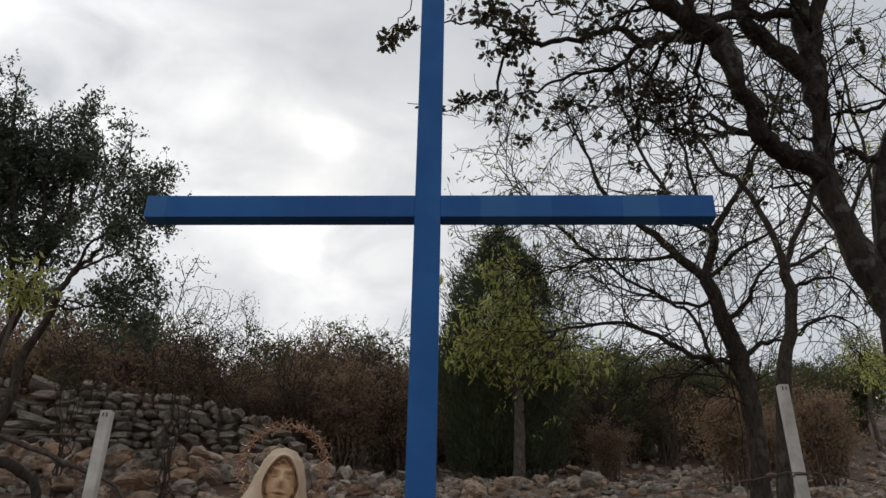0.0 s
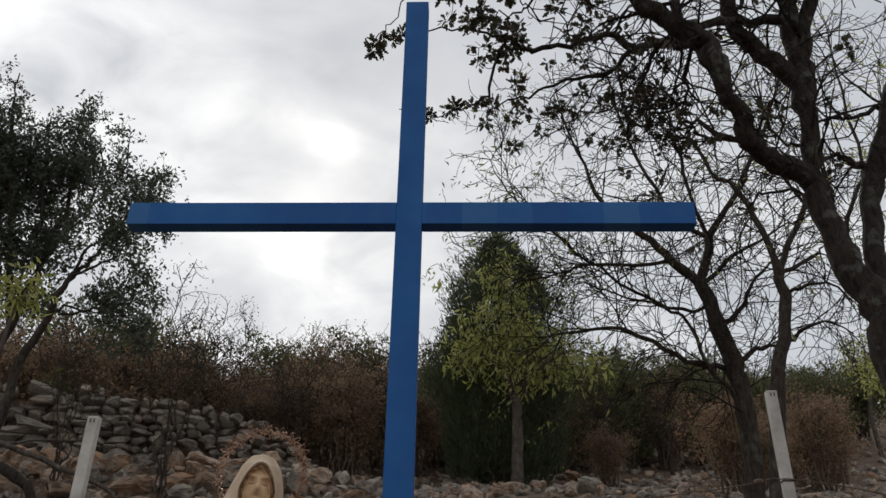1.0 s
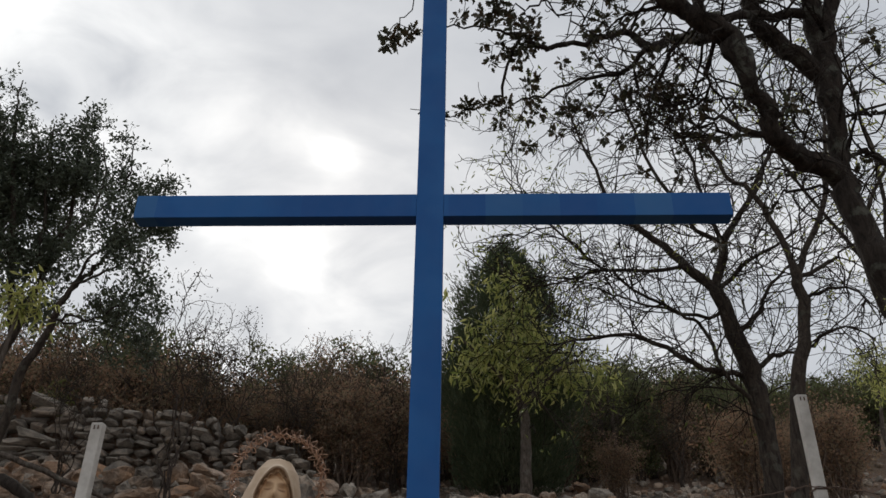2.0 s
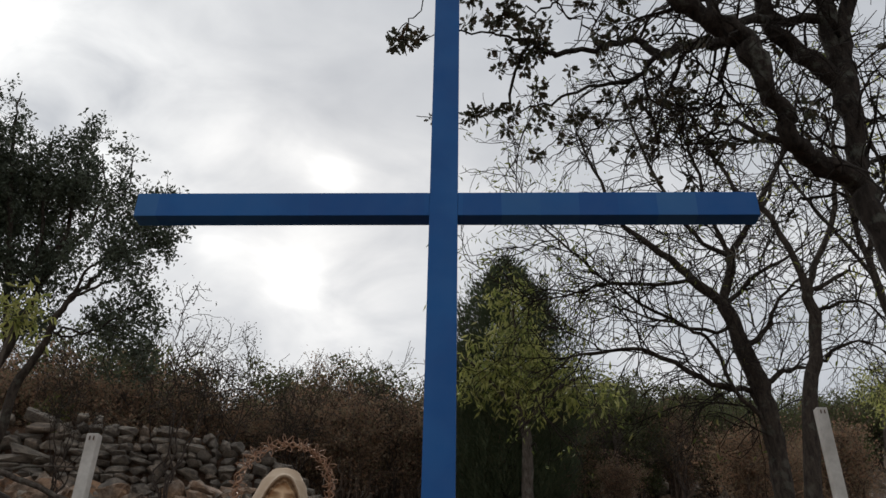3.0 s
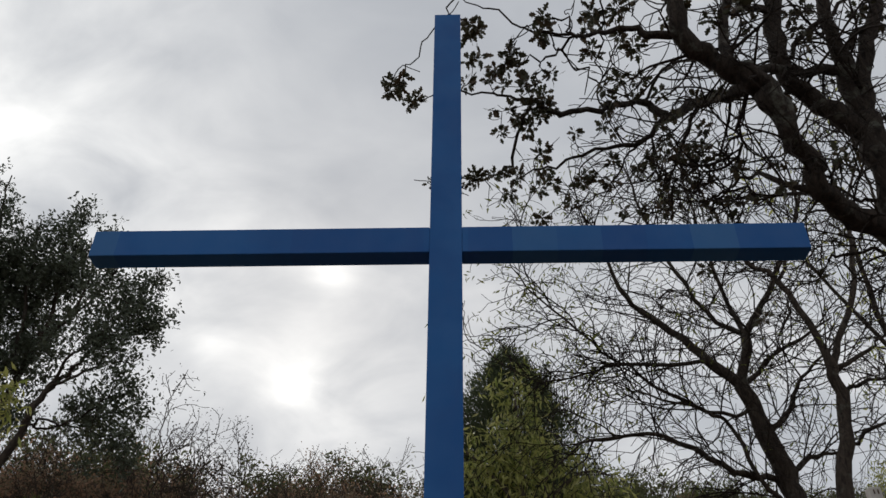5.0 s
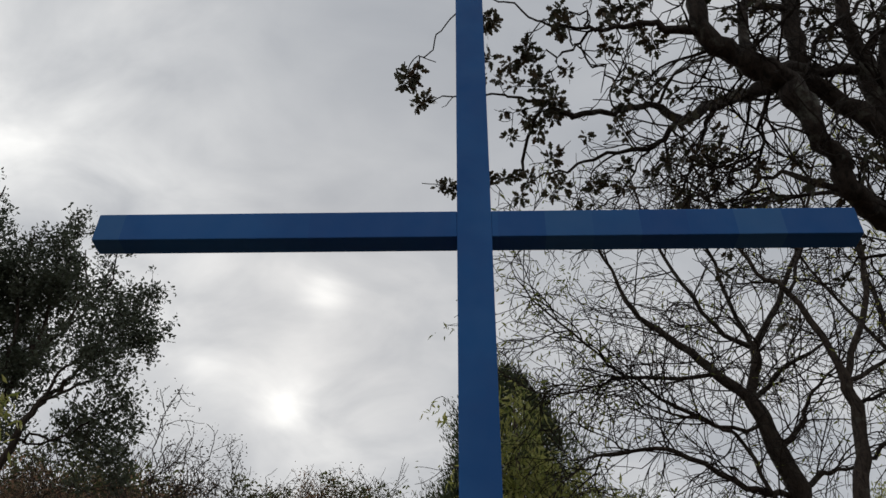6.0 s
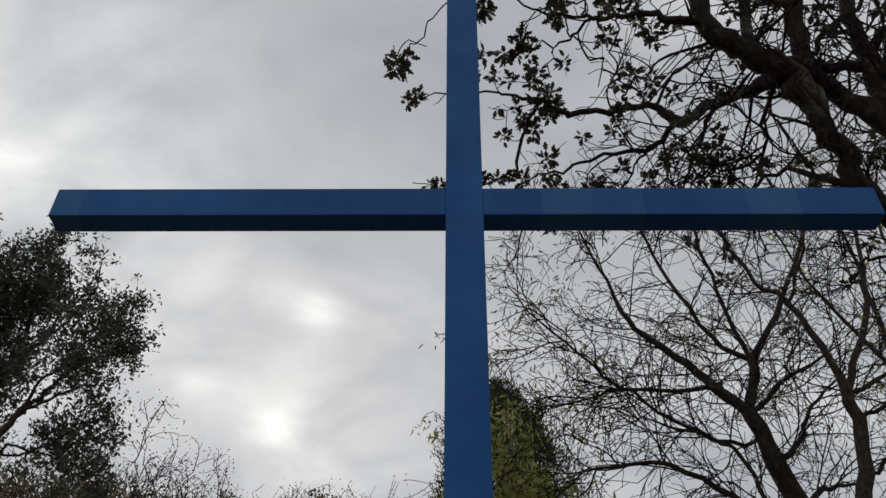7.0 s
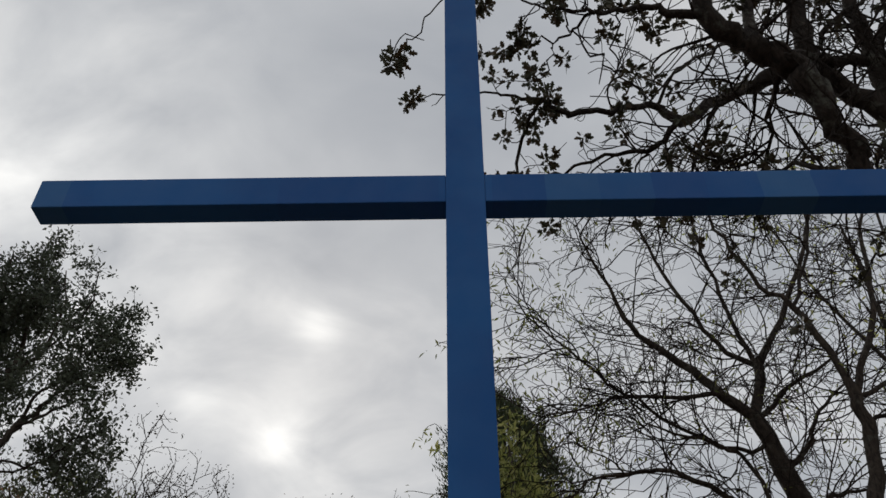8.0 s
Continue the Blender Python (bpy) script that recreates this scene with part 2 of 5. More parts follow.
def part(name, bm, mat, parent=None, label="", smooth=False):
    """Links a bmesh, or a finished mesh, as one object under a thing."""
    if isinstance(bm, bpy.types.Mesh):
        me = bm
    else:
        me = bpy.data.meshes.new(name)
        bm.to_mesh(me)
        bm.free()
        me.materials.append(mat)
        if smooth:
            me.polygons.foreach_set("use_smooth", np.ones(len(me.polygons), dtype=bool))
    ob = new(name, me)
    ob.parent = parent
    if label:
        tagged(ob, label)
    return ob


def box(bm, lo, hi, bevel=0.0):
    verts = bmesh.ops.create_cube(bm, size=1.0)["verts"]
    for v in verts:
        v.co = Vector([(lo[i] + hi[i]) / 2 + v.co[i] * (hi[i] - lo[i]) for i in range(3)])
    if bevel:
        edges = list({e for v in verts for e in v.link_edges})
        bmesh.ops.bevel(bm, geom=edges, offset=bevel, segments=2, affect="EDGES", profile=0.6)


def fractal(p, octaves=3):
    return noise.fractal(Vector(p), 1.0, 2.0, octaves)


def ground_z(x, y):
    z = float(np.interp(y, [-300, -40, -10, -2.7, 0, 3, 6, 9, 12, 16, 20, 30, 36, 60, 250, 1500],
                        [-40, -6.5, -1.4, -0.2, 0, 1.1, 2.5, 3.85, 4.5, 5.7, 7.4, 11.5, 13.5, 14.2, 0, -30]))
    near = min(1.0, max(0.0, (y - 2) / 5))
    z += near * min(1.0, 0.03 * max(0.0, x - 4.0))
    z += 0.32 * math.exp(-((y - 9.1) / 0.75) ** 2) / (1 + math.exp(min(50.0, (x + 1.6) * 3)))
    return z + near * 0.12 * fractal((x * 0.5, y * 0.5, 0.0))


class Skeleton:
    """Branches as nodes with a place, a parent and a radius."""

    def __init__(self):
        self.pos, self.par, self.rad, self.tips = [], [], [], []

    def limb(self, points, start=None, steps=3, wobble=0.012):
        prev = start
        pts = [Vector(p[:3]) for p in points]
        for i in range(len(points) - 1):
            a, b = pts[i], pts[i + 1]
            before = pts[i - 1] if i else a - (b - a)
            after = pts[i + 2] if i + 2 < len(pts) else b + (b - a)
            for k in range(0 if (i == 0 and prev is None) else 1, steps + 1):
                f = k / steps
                p = 0.5 * (2 * a + (b - before) * f + (2 * before - 5 * a + 4 * b - after) * f * f + (3 * a - before - 3 * b + after) * f ** 3)
                r = points[i][3] * (1 - f) + points[i + 1][3] * f
                prev = self.add(p + Vector(rng.normal(0, wobble, 3)), prev, r)
        self.tips.append(prev)
        return prev

    def nearest(self, p):
        d = np.linalg.norm(np.array(self.pos) - np.array(p), axis=1)
        return int(d.argmin())

    def branch(self, points, **kw):
        return self.limb(points, start=self.nearest(points[0][:3]), **kw)

    def add(self, p, parent, r):
        self.pos.append(tuple(p))
        self.par.append(-1 if parent is None else parent)
        self.rad.append(r)
        return len(self.pos) - 1

    def grow(self, targets, tip=0.002, taper=0.012, step=0.12, droop=0.0, crook=0.25, reach=9.0, first=0):
        """A twig from the nearest branch to each target, in order of nearness."""
        targets = np.asarray(targets)
        pos = np.array(self.pos)
        d = np.array([np.linalg.norm(pos[first:] - t, axis=1).min() for t in targets])
        for i in np.argsort(d):
            t = targets[i]
            pos = np.array(self.pos)[first:]
            dist = np.linalg.norm(pos - t, axis=1)
            j = int(dist.argmin()) + first
            length = dist.min()
            if length > reach or length < step * 0.5:
                continue
            n = max(2, int(length / step))
            a = np.array(self.pos[j])
            back = self.par[j]
            along = a - np.array(self.pos[back]) if back >= 0 else t - a
            along = along / (np.linalg.norm(along) + 1e-9)
            mid = a + along * length * 0.35 + (t - a) * 0.25 + rng.normal(0, crook * length * 0.3, 3)
            prev, r0 = j, min(self.rad[j] * 0.75, tip + taper * length)
            for k in range(1, n + 1):
                f = k / n
                p = a * (1 - f) ** 2 + 2 * mid * f * (1 - f) + t * f * f
                p = p + rng.normal(0, 0.08 * step, 3)
                p[2] -= droop * length * f * f
                prev = self.add(p, prev, r0 * (1 - f) + tip * f)
            self.tips.append(prev)

    def ramify(self, nodes, chance, length, angle, wiggle, lift, r0, tip, step, reach=1.0):
        """Side shoots from the nodes: each leaves at an angle, wanders and rises or hangs. Returns the new nodes."""
        made = []
        for j in nodes:
            if rng.random() > chance or self.par[j] < 0:
                continue
            a = np.array(self.pos[j])
            t = a - np.array(self.pos[self.par[j]])
            t /= np.linalg.norm(t) + 1e-9
            side = np.cross(t, rng.normal(0, 1, 3))
            side /= np.linalg.norm(side) + 1e-9
            ang = radians(angle) * rng.uniform(0.7, 1.3)
            d = t * math.cos(ang) + side * math.sin(ang)
            long = rng.uniform(*length)
            n = max(2, int(long / step))
            r = min(self.rad[j] * 0.8, r0)
            prev, p = j, a
            turn = rng.normal(0, 1, 3)
            for k in range(1, n + 1):
                turn = turn * 0.6 + rng.normal(0, 1, 3) * 0.8
                d = d + turn * wiggle + np.array((0, 0, lift))
                d /= np.linalg.norm(d)
                p = p + d * (long / n)
                f = k / n
                prev = self.add(p, prev, max(tip, r * (1 - f) + tip * f))
                made.append(prev)
            self.tips.append(prev)
        return made

    def mesh(self, name, mat, low=0.0, high=9.0):
        """Tubes along the chains of branches whose base is of a radius between low and high."""
        kids = {}
        for i, p in enumerate(self.par):
            kids.setdefault(p, []).append(i)
        verts, faces = [], []
        starts = [(None, i) for i in kids.get(-1, [])]
        while starts:
            root, i = starts.pop()
            chain = [i] if root is None else [root, i]
            while True:
                nxt = sorted(kids.get(chain[-1], []), key=lambda c: -self.rad[c])
                if not nxt:
                    break
                starts += [(chain[-1], c) for c in nxt[1:]]
                chain.append(nxt[0])
            radii = [self.rad[c] for c in chain]
            if root is not None:
                radii[0] = radii[1]
            if not (low <= radii[0] < high) or len(chain) < 2:
                continue
            sides = 3 if radii[0] < 0.012 else 5 if radii[0] < 0.04 else 10
            pts = np.array([self.pos[c] for c in chain])
            tang = np.gradient(pts, axis=0)
            tang /= np.linalg.norm(tang, axis=1)[:, None] + 1e-9
            ref = np.array([0.31, 0.87, 0.38])
            u = np.cross(tang, ref)
            u /= np.linalg.norm(u, axis=1)[:, None] + 1e-9
            w = np.cross(tang, u)
            ang = np.arange(sides) * 2 * np.pi / sides
            lump = 1 + (rng.normal(0, 0.07, (len(chain), sides)) if sides == 10 else 0)
            ring = pts[:, None] + (np.array(radii)[:, None] * lump)[:, :, None] * (np.cos(ang)[None, :, None] * u[:, None] + np.sin(ang)[None, :, None] * w[:, None])
            base = len(verts)
            verts += ring.reshape(-1, 3).tolist()
            for k in range(len(chain) - 1):
                for s in range(sides):
                    a, b = base + k * sides + s, base + k * sides + (s + 1) % sides
                    faces.append((a, b, b + sides, a + sides))
            faces.append(tuple(range(base + (len(chain) - 1) * sides, base + len(chain) * sides)))
        return mesh_of(name, verts, faces, mat, True)


OVAL = (np.array([(0, 0, 0), (0.24, 0.4, 0.06), (0.16, 0.75, 0.02), (0, 1, -0.08), (-0.16, 0.75, 0.02), (-0.24, 0.4, 0.06)]), [(0, 1, 2, 3), (0, 3, 4, 5)])
LANCE = (np.array([(0, 0, 0), (0.13, 0.4, 0.04), (0, 1, -0.12), (-0.13, 0.4, 0.04)]), [(0, 1, 2), (0, 2, 3)])
LOBED = (np.array([(0, 0, 0), (0.10, 0.2, 0.02), (0.30, 0.32, 0.05), (0.16, 0.45, 0.02), (0.36, 0.62, 0.05), (0.16, 0.72, 0.0), (0.16, 0.92, -0.04), (0, 1, -0.08),
                   (-0.16, 0.92, -0.04), (-0.16, 0.72, 0.0), (-0.36, 0.62, 0.05), (-0.16, 0.45, 0.02), (-0.30, 0.32, 0.05), (-0.10, 0.2, 0.02)]),
         [tuple(range(14))])


def leaves(name, centres, shape, size, mat, spread=0.3, hang=0.0, fan=None):
    """One mesh of many leaves at the centres, each turned its own way."""
    c = np.asarray(centres, dtype=float)
    n = len(c)
    tmpl, polys = shape
    d = rng.normal(0, 1, (n, 3)) if fan is None else np.asarray(fan) + rng.normal(0, 0.45, (n, 3))
    d[:, 2] -= hang
    d /= np.linalg.norm(d, axis=1)[:, None] + 1e-9
    side = np.cross(d, rng.normal(0, 1, (n, 3)))
    side /= np.linalg.norm(side, axis=1)[:, None] + 1e-9
    up = np.cross(side, d)
    s = size * rng.uniform(1 - spread, 1 + spread, n)
    v = c[:, None] + s[:, None, None] * (tmpl[None, :, 0:1] * side[:, None] + tmpl[None, :, 1:2] * d[:, None] + tmpl[None, :, 2:3] * up[:, None])
    k = len(tmpl)
    faces = []
    for poly in polys:
        faces += (np.arange(n)[:, None] * k + np.array(poly)[None]).tolist()
    return mesh_of(name, v.reshape(-1, 3), faces, mat)


def in_blobs(n, blobs, hollow=0.0):
    """n points in a crown made of balls (x, y, z, rx, ry, rz), by their volume."""
    b = np.array(blobs, dtype=float)
    w = b[:, 3] * b[:, 4] * b[:, 5]
    pick = rng.choice(len(b), n, p=w / w.sum())
    d = rng.normal(0, 1, (n, 3))
    d /= np.linalg.norm(d, axis=1)[:, None]
    r = rng.uniform(hollow ** 3, 1, n) ** (1 / 3)
    return b[pick, :3] + d * r[:, None] * b[pick, 3:]


def round_tips(sk, ids, count, spread):
    p = np.array(sk.pos)[ids]
    return np.repeat(p, count, axis=0) + rng.normal(0, spread, (len(p) * count, 3))


def thing(name, label, category, group="", place=(0, 0, 0)):
    ob = new(name)
    ob.location = place
    ob.empty_display_size = 0.2
    return tagged(ob, label, category, group)


def child_of(ob, parent):
    ob.parent = parent
    ob.matrix_parent_inverse = Matrix.Translation(parent.location).inverted()
    return ob


def branchwork(me, parent=None):
    return tagged(part("branchwork", me, None, parent), kind="stuff")


# ---- ground ----
def build_ground():
    xs = np.unique(np.concatenate([np.linspace(-1500, -40, 12), np.linspace(-40, -12, 15), np.arange(-12, 14, 0.3), np.linspace(14, 40, 14), np.linspace(40, 1500, 12)]))
    ys = np.unique(np.concatenate([np.linspace(-300, -12, 12), np.linspace(-12, -1, 14), np.arange(-1, 22, 0.3), np.linspace(22, 60, 20), np.linspace(60, 1500, 14)]))
    verts = [(x, y, ground_z(x, y)) for y in ys for x in xs]
    w = len(xs)
    faces = [(j * w + i, j * w + i + 1, (j + 1) * w + i + 1, (j + 1) * w + i) for j in range(len(ys) - 1) for i in range(w - 1)]
    ob = new("ground", mesh_of("ground", verts, faces, SOIL, True))
    tagged(ob, "stony reddish-brown hillside soil with dry litter", "ground", kind="structure")


build_ground()


# ---- the cross ----
def build_cross():
    cross = thing("cross", "tall blue painted wooden cross standing on the slope", "cross", place=(0, 0.03, 0))
    bm = bmesh.new()
    box(bm, (-0.05, 0, -0.35), (0.05, 0.062, 4.121), 0.002)
    child_of(part("post", bm, BLUE), cross)
    for lo, hi in ((-1.107, -0.05), (0.05, 1.105)):
        bm = bmesh.new()
        box(bm, (lo, 0.001, 2.955), (hi, 0.068, 3.052), 0.003)
        child_of(part("arm", bm, BLUE), cross)
    return cross


build_cross()


# ---- statue with its wreath ----
def statue_mesh():
    """Veiled figure: rings of points up the body, pushed out for veil and face, one mesh."""
    rows, cols = 210, 260
    verts, faces, opening, tints = [], [], [], []
    zs = [0, 0.05, 0.3, 0.6, 0.85, 0.98, 1.04, 1.10, 1.15, 1.20, 1.235, 1.25]
    wide = [0.22, 0.21, 0.18, 0.165, 0.185, 0.15, 0.112, 0.090, 0.080, 0.065, 0.040, 0.001]
    deep = [0.19, 0.18, 0.15, 0.14, 0.14, 0.12, 0.11, 0.112, 0.106, 0.086, 0.05, 0.001]
    for i in range(rows + 1):
        f = i / rows
        z = 0.95 * f / 0.2 if f < 0.2 else 0.95 + 0.30 * (f - 0.2) / 0.8
        rx, ry = float(np.interp(z, zs, wide)), float(np.interp(z, zs, deep))
        for j in range(cols):
            u = 2 * math.pi * j / cols
            a = u - 0.45 * math.sin(u)
            front, side = math.cos(a), math.sin(a)
            fold = 0.010 * math.sin(a * 11 + 3 * math.sin(z * 4)) * min(1, max(0, (1.0 - z) / 0.2))
            x, y = (rx + fold) * side, -(ry + fold) * front
            if side < 0 and z > 0.9:
                x *= 1 + 1.3 * max(0.0, 1.17 - z)
            fz = (z - 1.112) / 0.084
            fx = x / (0.053 * (1 - 0.22 * max(0.0, fz)))
            tone = 0.0
            inside = math.sqrt(fz * fz + fx * fx)
            if front > 0 and z > 0.98:
                sink = 1 / (1 + math.exp((inside - 1.0) * 22))
                y += 0.032 * sink
                y -= 0.016 * math.exp(-((inside - 1.1) / 0.09) ** 2)
                y -= 0.030 * sink * math.exp(-(x / 0.05) ** 2 - ((z - 1.11) / 0.085) ** 2)
                # waved hair along the brow
                y -= 0.018 * math.exp(-((inside - 0.86) / 0.08) ** 2) * (fz > -0.4) * (1 + 0.45 * math.sin(x * 230 + z * 160))
                y -= 0.026 * math.exp(-(x / 0.010) ** 2 - ((z - 1.112) / 0.014) ** 2)
                y -= 0.011 * math.exp(-(x / 0.009) ** 2 - ((z - 1.132) / 0.024) ** 2)
                for s in (-1, 1):
                    y += 0.021 * math.exp(-((x - s * 0.020) / 0.013) ** 2 - ((z - 1.137) / 0.010) ** 2)
                    tone += 0.75 * math.exp(-((x - s * 0.020) / 0.011) ** 4 - ((z - 1.1335 - 8 * (x - s * 0.02) ** 2) / 0.0028) ** 2)
                    tone += 0.45 * math.exp(-((x - s * 0.021) / 0.014) ** 4 - ((z - 1.153 + 18 * (x - s * 0.021) ** 2) / 0.003) ** 2)
                    y -= 0.005 * math.exp(-((x - s * 0.022) / 0.017) ** 2 - ((z - 1.157) / 0.006) ** 2)
                    y -= 0.011 * math.exp(-((x - s * 0.021) / 0.011) ** 2 - ((z - 1.136) / 0.006) ** 2)
                y -= 0.008 * math.exp(-(x / 0.015) ** 2 - ((z - 1.084) / 0.005) ** 2)
                y -= 0.008 * math.exp(-(x / 0.013) ** 2 - ((z - 1.073) / 0.005) ** 2)
                y += 0.013 * math.exp(-(x / 0.018) ** 2 - ((z - 1.0785) / 0.003) ** 2)
                y -= 0.012 * math.exp(-(x / 0.018) ** 2 - ((z - 1.052) / 0.012) ** 2)
            y -= 0.06 * math.exp(-(x / 0.05) ** 2 - ((z - 0.80) / 0.09) ** 2) * (front > 0)
            tone += 0.6 * math.exp(-(x / 0.013) ** 4 - ((z - 1.0785) / 0.0045) ** 2)
            verts.append((x, y, z))
            opening.append(inside if front > 0 and z > 0.98 else 3.0)
            tints.append(min(1.0, tone))
    for i in range(rows):
        for j in range(cols):
            k = (j + 1) % cols
            faces.append((i * cols + j, i * cols + k, (i + 1) * cols + k, (i + 1) * cols + j))
    faces.append(tuple(range(cols))[::-1])
    faces.append(tuple(range(rows * cols, rows * cols + cols)))
    me = mesh_of("statue", verts, faces, CARVED, True)
    for name, values in (("opening", opening), ("tint", tints)):
        me.attributes.new(name, "FLOAT", "POINT").data.foreach_set("value", values)
    return me


def build_statue():
    base_z = STATUE[2] - 1.25
    bm = bmesh.new()
    z0 = ground_z(STATUE[0], STATUE[1]) - 0.08
    for lo, hi, r in ((z0, z0 + 0.12, 0.36), (z0 + 0.12, base_z - 0.06, 0.26), (base_z - 0.06, base_z, 0.29)):
        box(bm, (STATUE[0] - 0.085 - r, STATUE[1] - r, lo), (STATUE[0] - 0.085 + r, STATUE[1] + r, hi), 0.012)
    ob = part("plinth", bm, STONE)
    tagged(ob, "square pale limestone plinth under the statue", "plinth")
    ob = new("statue", statue_mesh())
    ob.matrix_world = Matrix.Translation(STATUE) @ pose(0, 0, 0, 0, 4, 14) @ Matrix.Translation((0, 0, -1.25))
    tagged(ob, "cream and tan carved statue of a veiled figure", "statue")


def star_mesh():
    """One wire bent into six pointed loops round a centre."""
    sk = Skeleton()
    wire = []
    for q in range(6):
        b = q * math.pi / 3
        d, e = (math.cos(b), math.sin(b)), (-math.sin(b), math.cos(b))
        for out, side, y in ((0.004, 0.002, 0.0), (0.016, 0.005, -0.004), (0.031, 0.0, -0.008), (0.016, -0.005, 0.004)):
            wire.append((out * d[0] + side * e[0], y, out * d[1] + side * e[1], 0.0016))
    sk.limb(wire, wobble=0.0006)
    return sk.mesh("star", COPPER)


def build_wreath():
    """Ring of twisted wire with wire stars, on two stays down to the plinth."""
    cx, cy, cz, r = HALO
    ring = thing("wire_wreath", "copper-coloured ring of wire stars standing behind the statue", "wreath", place=(cx, cy, cz))
    sk = Skeleton()
    for strand in range(2):
        prev = None
        for k in range(121):
            a = 2 * math.pi * k / 120
            rr = r + 0.008 * math.sin(a * 20 + strand * 3.1)
            prev = sk.add((rr * math.sin(a), 0.012 * math.cos(a * 20 + strand * 3.1), rr * math.cos(a)), prev, 0.0022)
    part("ring", sk.mesh("ring", COPPER), COPPER, ring)
    for s in (-1, 1):
        sk = Skeleton()
        sk.limb([(s * 0.05, 0.01, -r + 0.008, 0.004), (s * 0.05, 0.03, -r - 0.3, 0.004), (s * 0.045, 0.02, -cz + STATUE[2] - 1.255, 0.004)], wobble=0.002)
        part("stay", sk.mesh("stay", RUST), RUST, ring)
    star = star_mesh()
    for k in range(18):
        a = 2 * math.pi * (k + rng.uniform(-0.12, 0.12)) / 18
        ob = part("star", star, COPPER, ring)
        k2 = rng.uniform(0.85, 1.15)
        ob.matrix_local = pose(r * math.sin(a), rng.uniform(-0.008, 0.008), r * math.cos(a), rng.uniform(-35, 35), rng.uniform(0, 60), rng.uniform(-35, 35)) @ Matrix.Diagonal((k2, k2, k2, 1))


build_statue()
build_wreath()


# ---- fence posts and wire ----
def fence_post(x, y, top, lean):
    z0 = ground_z(x, y) - 0.25
    post = thing("fence_post", "weathered off-white fence post set in the slope", "post", "fence posts", (x, y, z0))
    bm = bmesh.new()
    box(bm, (-0.028, -0.026, 0), (0.028, 0.026, top - z0), 0.006)
    for v in bm.verts:
        v.co.x += 0.002 * math.sin(v.co.z * 5)
    part("shaft", bm, PALE_POST, post)
    for dx in (-0.010, 0.009):
        bm = bmesh.new()
        box(bm, (dx - 0.003, -0.029, top - z0 - 0.035), (dx + 0.003, -0.0262, top - z0 - 0.015))
        part("staple", bm, RUST, post)
    bm = bmesh.new()
    box(bm, (-0.033, -0.031, top - z0 - 0.505), (0.033, 0.031, top - z0 - 0.497), 0.001)
    part("tie_wire", bm, RUST, post)
    post.rotation_euler = (0, radians(lean), 0)
    return post


fence_post(-1.69, 1.33, 2.585, 0.2)
fence_post(1.935, 1.75, 2.885, -0.3)


def build_wire():
    sk = Skeleton()
    sk.limb([(-1.69, 1.29, 2.06, 0.004), (-0.6, 1.4, 2.08, 0.004), (0.5, 1.6, 2.17, 0.004), (1.19, 1.71, 2.285, 0.004), (1.60, 1.72, 2.345, 0.004),
             (1.92, 1.715, 2.392, 0.004), (2.43, 1.75, 2.33, 0.004), (3.4, 1.9, 2.25, 0.004)], steps=10, wobble=0.003)
    sk.limb([(1.74, 1.715, 2.37, 0.012), (1.76, 1.712, 2.375, 0.016), (1.785, 1.715, 2.377, 0.012)], wobble=0.001)
    ob = new("fence_wire", sk.mesh("fence_wire", RUST))
    tagged(ob, "thin rusty fence wire strung between the posts", "wire")


build_wire()


